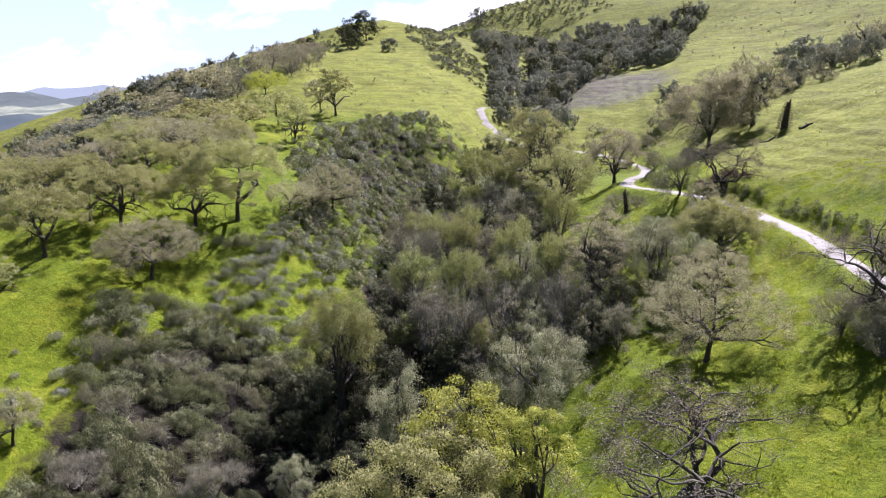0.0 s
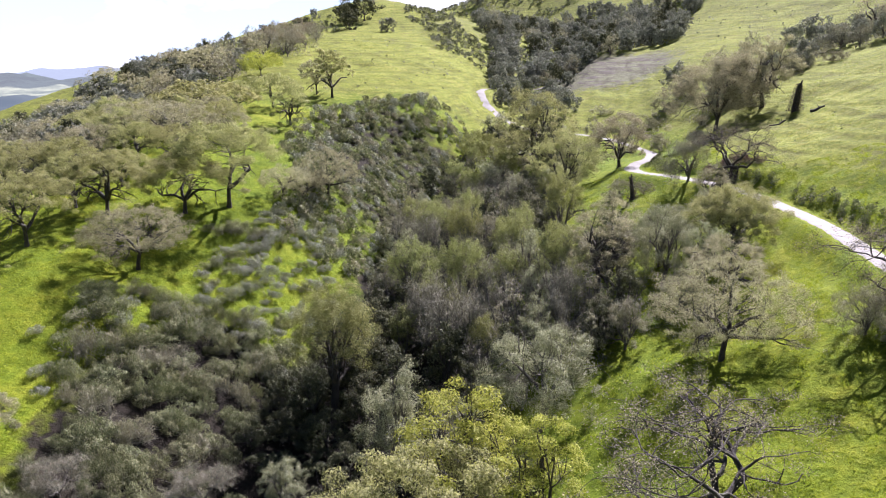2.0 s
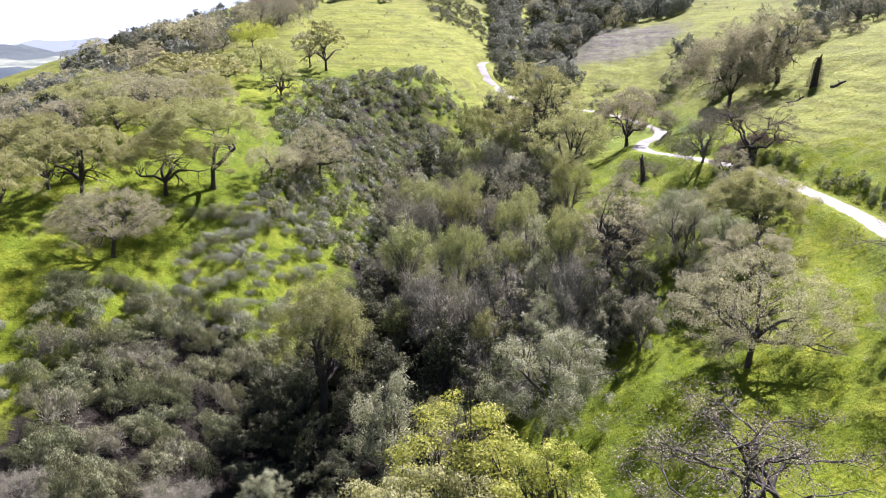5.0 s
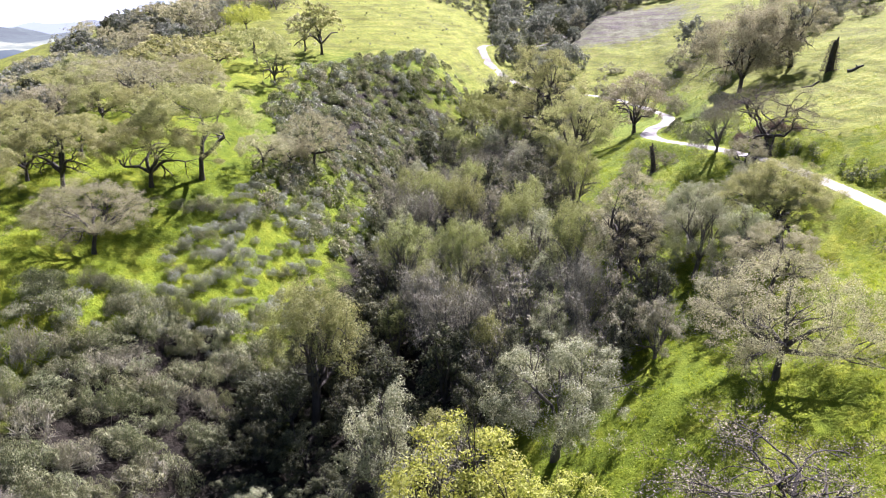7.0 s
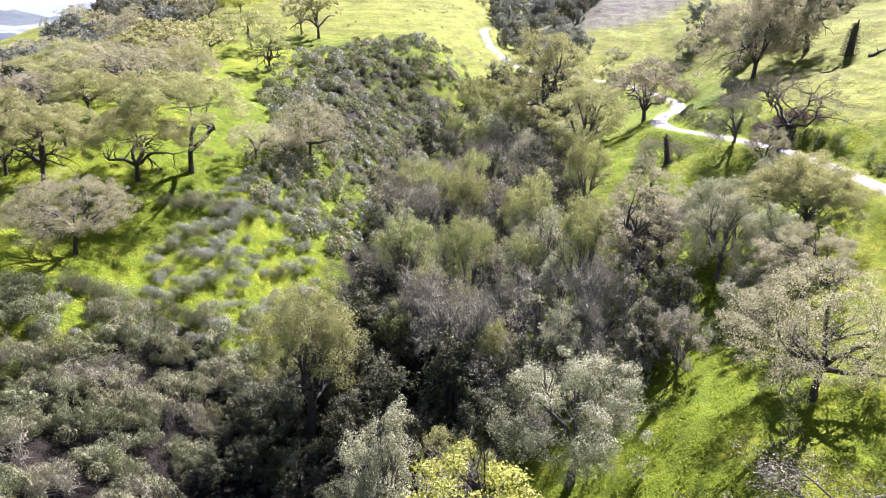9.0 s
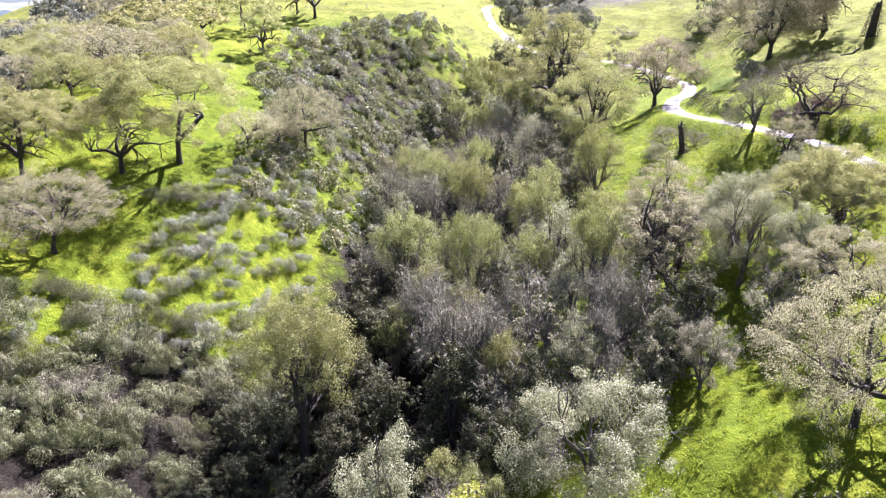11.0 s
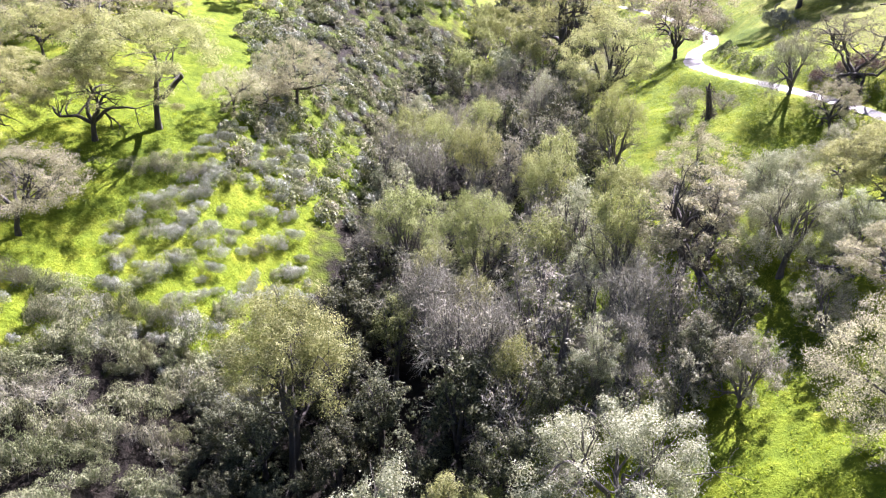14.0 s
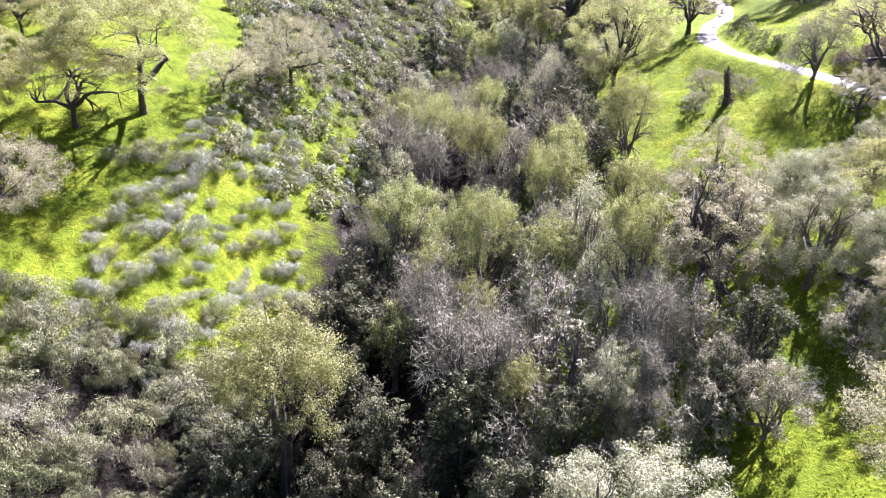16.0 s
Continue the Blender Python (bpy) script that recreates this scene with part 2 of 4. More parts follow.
STYLES = {
    # leaf: material, count, size; clump or lobes: how the foliage is grouped; twig: count, length; shape of the boughs
    "valley_oak": dict(leaf=M_VALLEY, count=38000, size=0.1, puffs=88, dome=0.36, cap=3.7, thick=3.0, puff_size=0.74, stout=1.3, clump=0.29, twig=1200, tlen=0.7, bark=M_BARK, limbs=5, trunk=0.21, rise=0.7, wiggle=0.28, droop=1.2),
    "forked_oak": dict(leaf=M_VALLEY, count=32000, size=0.102, puffs=84, dome=0.46, cap=3.0, thick=1.7, puff_size=0.74, clump=0.27, twig=1200, tlen=0.6, bark=M_BARK, limbs=4, trunk=0.21, rise=0.75, wiggle=0.2, droop=1.0,
                       stems=[((-0.16, 0.0, 1.0), 4.6, 0.95), ((0.85, 0.1, 0.85), 4.0, 1.0), ((0.1, 0.7, 0.9), 3.2, 1.6), ((-0.5, -0.25, 0.9), 3.2, 2.0)]),
    "dusty_oak": dict(leaf=M_DUSTY, count=27000, size=0.112, puffs=84, puff_size=0.76, dome=0.4, stout=1.2, clump=0.31, twig=2600, tlen=0.75, pale=True, bark=M_BARK, limbs=6, trunk=0.27, rise=0.95, wiggle=0.26, droop=0.9),
    "brown_oak": dict(leaf=M_BROWN, count=32000, size=0.13, puffs=92, dome=0.45, clump=0.34, twig=1600, tlen=0.8, bark=M_BARK, limbs=6, trunk=0.15, rise=0.8, wiggle=0.26, droop=1.6),
    "lime_oak": dict(leaf=M_LIME, count=38000, size=0.095, puffs=84, dome=0.34, clump=0.30, twig=700, tlen=0.6, puff_size=0.95, bark=M_BARK, limbs=5, trunk=0.25, rise=0.8, wiggle=0.24, droop=1.4),
    "bare_oak": dict(leaf=M_BROWN, count=13000, size=0.075, clump=0.3, twig=4200, tlen=0.62, bark=M_BARK, stout=1.3, steps=(10, 7, 5), forks=(6, 5), carry=0.72, limbs=7, trunk=0.16, rise=0.42, wiggle=0.38, droop=1.4),
    "budding_oak": dict(leaf=M_DUSTY, count=42000, size=0.083, puffs=150, puff_size=0.66, inner=0.8, dome=0.3, stout=1.2, twig=3000, tlen=0.8, bark=M_BARK, limbs=7, trunk=0.25, rise=0.95, wiggle=0.24, droop=1.5),
    "round_oak": dict(leaf=M_VALLEY, count=46000, size=0.09, puffs=130, puff_size=0.76, inner=0.7, dome=0.3, stout=1.2, twig=2200, tlen=0.7, bark=M_BARK, limbs=6, trunk=0.2, rise=0.9, wiggle=0.24, droop=1.3),
    "green_willow": dict(leaf=M_WILLOW, count=70000, size=0.068, lobes=58, base=6.5, bark=M_BARK, limbs=6, trunk=0.3, rise=0.9, wiggle=0.2, droop=1.2),
    "wood_oak": dict(leaf=M_WOOD_HAZY, count=15000, size=0.18, lobes=46, base=3.7, bark=M_BARK, limbs=4, trunk=0.12, rise=0.8, wiggle=0.18, droop=1.2),
    "live_oak": dict(leaf=M_LIVE, count=16000, size=0.17, lobes=46, base=3.8, bark=M_BARK, limbs=5, trunk=0.2, rise=0.8, wiggle=0.18, droop=1.2),
    "silver_oak": dict(leaf=M_SILVER, count=40000, size=0.092, lobes=52, base=4.4, bark=M_BARK_PALE, limbs=5, trunk=0.2, rise=0.9, wiggle=0.18, droop=1.2),
    "willow": dict(leaf=M_WILLOW, count=38000, size=0.085, lobes=54, upright=0.35, twig=1000, tlen=0.9, base=5.8, bark=M_BARK_PALE, limbs=6, trunk=0.12, rise=1.3, wiggle=0.16, droop=1.0),
    "bare_thicket": dict(leaf=M_GREYLEAF, count=3600, size=0.12, clump=0.5, twig=6000, tlen=1.0, pale=True, bark=M_BARK_PALE, limbs=7, trunk=0.08, rise=1.0, wiggle=0.22, droop=1.4),
    "grey_brush_tree": dict(leaf=M_GREYLEAF, count=11000, size=0.145, lobes=40, base=3.4, twig=1800, tlen=0.7, pale=True, bark=M_BARK_PALE, limbs=6, trunk=0.06, rise=1.0, wiggle=0.2, droop=1.2),
}
PLANT_MESHES = {}


def tree_meshes(style, variant, far, reach):
    """Trunk, limbs, twigs and crown of one tree, ten metres high, with crown radius reach; built once and shared."""
    key = (style, variant, far, reach)
    if key in PLANT_MESHES:
        return PLANT_MESHES[key]
    s = STYLES[style]
    rng = np.random.RandomState(1000 * sorted(STYLES).index(style) + 10 * variant + 3)
    paths, tips = [], []

    def bough(p, d, length, r, level, limb, parent, place):
        n = s.get("steps", (6, 4, 3))[level - 1]
        pts, rad = [p], [r]
        for i in range(n):
            d = unit(d + rng.normal(0, s["wiggle"], 3) + np.array([0, 0, (0.02, 0.07, 0.0)[level - 1]]))
            p = p + d * length / n
            pts.append(p)
            rad.append(r * (1 - 0.62 * (i + 1) / n))
        mine = len(paths)
        paths.append((level, limb, np.array(pts), rad, parent, place))
        if level == 3:
            tips.append((pts[-1], d))
            tips.append((pts[2], d))
            return
        for k in range(s.get("forks", (5, 4))[level - 1]):
            i = n if k == 0 else rng.randint(max(1, n // 3), n + 1)
            turn = unit(d + unit(rng.normal(0, 1, 3) * np.array([1, 1, 0.7])) * rng.uniform(0.55, 1.15))
            bough(pts[i], turn, length * rng.uniform(0.48, 0.72), rad[i] * s.get("carry", 0.62), level + 1, limb, mine, i)

    top = 10 * s["trunk"]
    lean = rng.normal(0, 0.1, 2)
    trunk_pts = np.array([[0, 0, -0.9], [0, 0, 0.0], [lean[0] * 0.3, lean[1] * 0.3, top * 0.35], [lean[0] * top * 0.6, lean[1] * top * 0.6, top * 0.7], [lean[0] * top, lean[1] * top, top]])
    trunk_rad = [0.42, 0.34, 0.26, 0.24, 0.24]
    for k in range(s["limbs"]):
        if "stems" in s:
            way, long, up = s["stems"][k]
            stem = trunk_pts[-1] + (np.array([-0.1, 0, 1.6]) * (up - 1) if up > 1.2 else 0)
            bough(stem, unit(np.array(way)), long, 0.25 if up <= 1.2 else 0.12, 1, k, None, 0)
            continue
        a = 2 * np.pi * (k + rng.uniform(-0.25, 0.25)) / s["limbs"]
        d = unit(np.array([np.cos(a), np.sin(a), s["rise"] * rng.uniform(0.7, 1.5)]))
        bough(trunk_pts[-1] * rng.uniform(0.9, 1.0), d, rng.uniform(3.3, 4.4), 0.19 * s.get("stout", 1.0), 1, k, None, 0)
    tip_p, tip_d = np.array([t[0] for t in tips]), np.array([t[1] for t in tips])
    # fit the boughs into the crown's outline
    far_out, high = np.quantile(np.hypot(tip_p[:, 0], tip_p[:, 1]), 0.93), tip_p[:, 2].max()
    wider = (0.78 if "lobes" in s else 0.93) * reach / far_out

    def fitted(p):
        grow = np.clip((p[..., 2] - top * 0.6) / (0.8 * top), 0, 1)[..., None]
        q = p[..., :2] * (1 + (wider - 1) * grow)
        up = np.clip((p[..., 2] - top) / (high - top), 0, 1.2)
        z = np.where(p[..., 2] > top, top + up**0.85 * (9.7 - top), p[..., 2])
        return np.concatenate([q, (z - s["droop"] * (np.hypot(q[..., 0], q[..., 1]) / reach) ** 2)[..., None]], -1)

    tip_p = fitted(tip_p)
    trunk = mesh_of("trunk", *tubes([(trunk_pts, trunk_rad, None, 0)], (9, 7, 5)[far]), material=s["bark"], smooth=True)
    limbs = []
    if far:
        boughs = [(trunk_pts, trunk_rad, None, 0)]
        index = {}
        for at, (level, limb, p, r, parent, place) in enumerate(paths):
            if level < 4 - far:
                index[at] = len(boughs)
                boughs.append((fitted(p), r, index.get(parent, 0), place if parent is not None else 4))
        trunk = mesh_of("trunk", *tubes(boughs, (5, 4, 3)[far]), material=s["bark"], smooth=True)
    for k in range(0 if far else s["limbs"]):
        index, mine = {}, []
        for at, (level, limb, p, r, parent, place) in enumerate(paths):
            if limb == k:
                index[at] = len(mine)
                mine.append((fitted(p), r, index.get(parent), place))
        limbs.append(mesh_of("limb", *tubes(mine, 5), material=s["bark"], smooth=True))
    # foliage
    full = min(1.45, (reach / 5) ** 1.5)
    coarse = ((reach / 5) ** 1.5 / full) ** 0.4
    count = int(s["count"] * full * (1, 0.42, 0.13 if "lobes" in s else 0.12)[far])
    size = s["size"] * coarse * (1.0, 1.45, 3.2)[far]
    if "lobes" in s:
        # a crown of many rounded lobes, leafy on the outside
        n = int(s["lobes"] * (1, 0.8, 0.55)[far])
        base = s.get("base", 4.7)
        wide3 = np.array([reach * 0.78, reach * 0.78, 9.0 - base])
        dome = unit(rng.normal(0, 1, (n, 3)) * np.array([1, 1, 0.8]) + np.array([0, 0, 0.3])) * wide3 * rng.uniform(0.12, 1.0, (n, 1)) ** 0.45 + np.array([0, 0, base])
        dome[:, 2] = np.clip(dome[:, 2], 0.7, 8.9)
        dome[:, :2] *= 1 - 0.32 * np.clip((dome[:, 2:] - 5) / 4, 0, 1)
        wide = rng.uniform(0.5, 1.15, n) * (reach / 5) ** 0.6 * (1, 1.1, 1.7)[far] * (1 - 0.3 * s.get("upright", 0))
        which = rng.choice(n, count, p=wide**2 / (wide**2).sum())
        ray = unit(rng.normal(0, 1, (count, 3)) + np.array([0, 0, 0.45]))
        tall = np.array([1, 1, 1.0 + 1.0 * s.get("upright", 0)])
        # each lobe is a cluster of smaller tufts with gaps between them
        tufts = (11, 8, 5)[far]
        way = unit(rng.normal(0, 1, (n, tufts, 3)) + np.array([0, 0, 0.4]))
        reach_out = rng.uniform(0.45, 1.12, (n, tufts, 1))
        pick = rng.randint(0, tufts, count)
        deep = np.where(rng.uniform(0, 1, (count, 1)) < 0.75, rng.uniform(0.22, 0.46, (count, 1)), rng.uniform(0.0, 0.7, (count, 1)))
        spot = dome[which] + ((way * reach_out)[which, pick] + ray * deep) * wide[which][:, None] * tall
        ray = unit(ray + 0.8 * way[which, pick])
        spot[:, 2] = np.maximum(spot[:, 2], 0.3)
        facing, tilt = ray + np.array([0, 0, 0.15]), 0.38
    else:
        if s.get("dome"):
            # separate leafy puffs: some at bough ends, most over the drooping outside of the dome
            n = int(s["puffs"] * (reach / 5) ** 1.3)
            way = unit(rng.normal(0, 1, (n, 3)) * np.array([1, 1, 0.8]))
            way[:, 2] = np.where(rng.uniform(0, 1, n) < s.get("dome", 0.5) + 0.28, np.abs(way[:, 2]), -0.5 * np.abs(way[:, 2]))
            low = 0.42 * (top + 9.7)
            if s.get("cap"):
                # an open umbrella: leafy over the top and hanging at the rim, bare boughs below
                a, r = rng.uniform(0, 6.283, n), np.sqrt(rng.uniform(0, 1, n))
                up = 9.2 - s["cap"] * r**2.2 - rng.uniform(0, 1, n) ** 1.6 * (s.get("thick", 2.2) - 0.6 * r)
                spray = np.c_[0.95 * reach * r * np.cos(a), 0.95 * reach * r * np.sin(a), up]
                way = unit(spray - np.array([0, 0, 4.0]))
                high_tips = np.flatnonzero(tip_p[:, 2] > 9.3 - s.get("thick", 2.0) / 2 - s["cap"] * (np.hypot(tip_p[:, 0], tip_p[:, 1]) / reach) ** 2)
            else:
                high_tips = np.arange(len(tip_p))
                spray = way * np.array([reach * 0.93, reach * 0.93, 9.3 - low]) * rng.uniform(0.74, 1.0, (n, 1)) + np.array([0, 0, low])
            inner = rng.choice(high_tips, min(len(high_tips), int(s.get("inner", 0.42) * n)), replace=False)
            tip_p, tip_d = np.concatenate([tip_p[inner], spray]), np.concatenate([tip_d[inner], way])
            wide = rng.uniform(0.4, 1.05, len(tip_p)) * (reach / 5) ** 0.5 * s.get("puff_size", 1.0)
            which = rng.choice(len(tip_p), count, p=wide**1.7 / (wide**1.7).sum())
            ray = unit(rng.normal(0, 1, (count, 3)) + np.array([0, 0, 0.45]))
            deep = np.where(rng.uniform(0, 1, (count, 1)) < 0.7, rng.uniform(0.65, 1.08, (count, 1)), rng.uniform(0.1, 1.4, (count, 1)))
            spot = tip_p[which] + ray * wide[which][:, None] * deep * np.array([1, 1, 0.62])
            facing, tilt = ray * 0.8 + np.array([0, 0, 0.35]), 0.5
        else:
            which = rng.randint(0, len(tip_p), count)
            thick = s["clump"] * (reach / 5) ** 0.5
            puff = rng.normal(0, thick, (count, 3)) * np.array([1, 1, 0.55])
            spot = tip_p[which] + puff + np.array([0, 0, 0.1])
            facing, tilt = tip_d[which] * 0.2 + puff / thick * 0.5 + np.array([0, 0, 0.6]), 0.6
    v, f = cards(rng, spot, facing, np.full(count, size), tilt=tilt, upright=s.get("upright", 0))
    crown = mesh_of("crown", v, None, f, material=s["leaf"])
    sprigs = None
    if s.get("twig"):
        n = int(s["twig"] * full * (1, 0.42, 0.10)[far])
        which = rng.randint(0, len(tip_p), n)
        v, q, t = twigs(rng, tip_p[which] + rng.normal(0, 0.22, (n, 3)), tip_d[which] + np.array([0, 0, 0.3]), s["tlen"], (0.011, 0.016, 0.036)[far])
        sprigs = mesh_of("twig_spray", v, q, t, material=M_TWIG if s.get("pale") else s["bark"])
    PLANT_MESHES[key] = trunk, limbs, crown, sprigs
    return PLANT_MESHES[key]


LABELS = {
    "valley_oak": ("spreading valley oak with pale yellow-green spring leaves", "tree"),
    "forked_oak": ("tall oak with a dark forked trunk and airy yellow-green crown", "tree"),
    "dusty_oak": ("rounded oak with dusty tan-green budding crown", "tree"),
    "brown_oak": ("tall oak with brownish budding crown and dark limbs", "tree"),
    "lime_oak": ("oak with bright lime-green fresh leaves", "tree"),
    "bare_oak": ("nearly leafless oak with dark twisting branches", "tree"),
    "round_oak": ("tall round-topped oak with pale yellow-green leaves", "tree"),
    "green_willow": ("broad yellow-green willow leaning over the dark creek bed", "tree"),
    "wood_oak": ("rounded evergreen oak with foliage to the ground, leaves greyed for haze", "tree"),
    "budding_oak": ("round-topped oak with fine tan buds and dark trunk", "tree"),
    "live_oak": ("dense dark evergreen oak with rounded crown", "tree"),
    "silver_oak": ("bushy tree with silvery grey-green leaves", "tree"),
    "willow": ("upright olive-green willow in the creek thicket", "tree"),
    "bare_thicket": ("leafless grey-brown twiggy tree", "tree"),
    "grey_brush_tree": ("large greyish twiggy bush", "bush"),
}
NAMES = {"round_oak": "oak_tree", "green_willow": "willow_tree", "wood_oak": "evergreen_oak", "budding_oak": "oak_tree", "valley_oak": "oak_tree", "dusty_oak": "oak_tree", "brown_oak": "oak_tree", "lime_oak": "oak_tree", "bare_oak": "bare_oak_tree", "live_oak": "evergreen_oak", "forked_oak": "oak_tree", "bare_thicket": "bare_tree", "grey_brush_tree": "large_bush", "willow": "willow_tree", "silver_oak": "silver_tree"}
TREES = []


def plant(style, x, y, high, wide, turn=None, variant=None, label="", group="", detail=None):
    """A tree of that height and crown radius, standing on the ground at x, y."""
    k = len(TREES)
    far = detail if detail is not None else 2 if y > 175 else 1 if y > 128 else 0
    variant = k % 3 if variant is None else variant
    aspect = 1.08 * wide / high
    reach = min((2.5, 3.5, 4.5, 5.5, 6.8, 8.2, 10.0), key=lambda r: abs(math.log(r / 10 / aspect)))
    trunk, limbs, crown, sprigs = tree_meshes(style, variant % (2 if far else 3), far, reach)
    text, category = LABELS[style]
    thing = tagged(new(NAMES.get(style, style)), label or text, category, group)
    z = float(ground_z(x, y))
    side = 10 * aspect / reach * high / 10
    thing.matrix_world = Matrix.LocRotScale((x, y, z), Euler((0, 0, (k * 2.4) if turn is None else radians(turn))), (side, side, high / 10))
    for name, me in [("trunk", trunk)] + [("limb", m) for m in limbs] + [("twig_spray", sprigs), ("crown", crown)]:
        if me:
            new(name, me).parent = thing
            if name == "twig_spray":
                tagged(thing.children[-1], kind="stuff")
    TREES.append((x, y, wide))
    return thing


# ---- landform: long lines of the valley, each (y, x, z) from near to far ----
SPUR_FOOT = [(-80, -150, -12), (90, -112, 4), (120, -104, 10), (165, -95, 19), (197, -98, 23), (244, -115, 24),
             (300, -115, 36), (386, -108, 50), (450, -105, 58), (600, -95, 50), (760, -90, 30)]
SPUR_CREST = [(-80, -95, 4), (60, -82, 10), (90, -64, 15.5), (106, -59, 17.6), (120, -52, 20.8), (140, -50, 24.5),
              (165, -47, 28.5), (195, -42, 31), (240, -45, 39), (300, -50, 49), (386, -45, 60), (450, -34, 77), (520, -30, 70), (640, -20, 78), (760, 0, 50)]
SPUR_SIDE = [(-80, -42, 2), (45, -42, 4), (77, -35, 7), (92, -29, 9.8), (107, -26, 13), (120, -29, 17.8), (150, -24, 22.5),
             (175, -21, 26), (200, -8, 31.5), (250, -6, 38), (340, -8, 52), (450, 8, 68), (520, 10, 68), (630, 12, 88), (760, 30, 60)]
CREEK = [(-80, -14, -6), (45, -11, -4.0), (87, -12, 1.4), (104, -10, 4.2), (116, -8, 6.8), (150, 0, 11), (180, 12, 15.5), (220, 22, 21),
         (270, 34, 27), (330, 48, 36), (430, 67, 56), (520, 60, 70), (640, 40, 103), (760, 50, 70)]
BANK = [(-80, 12, 4), (45, 10, 8), (62, 17, 11.3), (73, 18, 11.9), (92, 19.5, 13.7), (115, 27, 18.6), (138, 27, 19), (150, 30, 18.8),
        (180, 36, 19.4), (220, 38, 24), (270, 48, 33), (330, 66, 44), (430, 90, 61), (520, 90, 84), (650, 86, 116), (760, 90, 90)]
BENCH = [(-80, 44, 18), (45, 42.5, 20), (72, 43.5, 21), (90, 45, 21.8), (105, 43.5, 22.6), (119, 38, 23.6), (135, 36, 22.8), (150, 38, 21.6),
         (165, 43, 21), (180, 47, 20.9), (220, 52, 27), (270, 62, 36), (330, 80, 46), (430, 108, 63), (520, 120, 95), (660, 120, 124), (760, 120, 100)]
SLOPE = [(-80, 80, 34), (70, 68, 32), (110, 65, 31.2), (150, 68, 31.8), (200, 72, 36), (250, 86, 43), (300, 95, 49), (390, 122, 63), (500, 150, 96), (660, 170, 135), (760, 170, 120)]
SHOULDER = [(-80, 130, 58), (100, 105, 46), (174, 98, 42), (250, 117, 47.5), (320, 135, 60), (390, 160, 80), (500, 200, 118), (660, 230, 155), (760, 240, 140)]
CREST = [(-80, 230, 95), (100, 200, 80), (174, 185, 72), (250, 195, 76), (330, 225, 98), (400, 255, 118), (520, 290, 150), (660, 330, 175), (760, 340, 165)]
TRAIL = [(42.5, 40), (43.5, 72), (45, 90), (43.5, 105), (38.5, 119), (35.5, 128), (34.5, 137), (36, 148), (39.5, 158), (44.5, 167), (47.5, 180), (45, 196),
         (36, 213), (24, 228), (17, 239), (13.2, 250), (12.6, 262), (16, 275), (26, 288), (38, 305), (52, 330)]


def smooth_line(knots, q):
    """Cubic interpolation through the knots (first column: where), without overshoot."""
    k = np.array(knots, float)
    t, v = k[:, 0], k[:, 1:]
    h = np.diff(t)[:, None]
    s = np.diff(v, axis=0) / h
    m = np.vstack([s[:1], np.where(s[:-1] * s[1:] > 0, 2 * s[:-1] * s[1:] / (s[:-1] + s[1:] + 1e-12), 0), s[-1:]])
    q = np.clip(q, t[0], t[-1])
    i = np.clip(np.searchsorted(t, q) - 1, 0, len(t) - 2)
    hh, u = h[i], ((q - t[i]) / h[i, 0])[:, None]
    return (1 + 2 * u) * (1 - u) ** 2 * v[i] + u * (1 - u) ** 2 * hh * m[i] + u * u * (3 - 2 * u) * v[i + 1] + u * u * (u - 1) * hh * m[i + 1]


def wave(x, y, size, seed):
    """Soft rolling noise from -1 to 1 made of crossing sines."""
    r = np.random.RandomState(seed)
    z = 0 * x
    for k in range(7):
        a, p, f = r.uniform(0, 6.28), r.uniform(0, 6.28), r.uniform(0.6, 1.7) * 6.28 / size
        z = z + np.sin((x * np.cos(a) + y * np.sin(a)) * f + p)
    return z / 4


LINES = [SPUR_FOOT, SPUR_CREST, SPUR_SIDE, CREEK, BANK, BENCH, SLOPE, SHOULDER, CREST]


def trail_points(step=1.0):
    k = np.array(TRAIL, float)
    d = np.r_[0, np.cumsum(np.hypot(*np.diff(k, axis=0).T))]
    fine = smooth_line(np.c_[d, k], np.arange(0, d[-1], step))
    return fine


def raw_height(xs, ys):
    """Heights of the bare landform on the grid of xs and ys; rows follow ys."""
    out = np.zeros((len(ys), len(xs)))
    rows = [smooth_line(line, ys) for line in LINES]
    for j in range(len(ys)):
        knots = [(-4800, -70), (-1500, -75), (-420, -52), (-220, rows[0][j][1] - 30)] + [tuple(r[j]) for r in rows]
        end = knots[-1]
        knots += [(end[0] + 160, end[1] + 45), (1200, end[1] + 60), (4800, end[1])]
        out[j] = smooth_line(knots, xs)[:, 0]
    return out


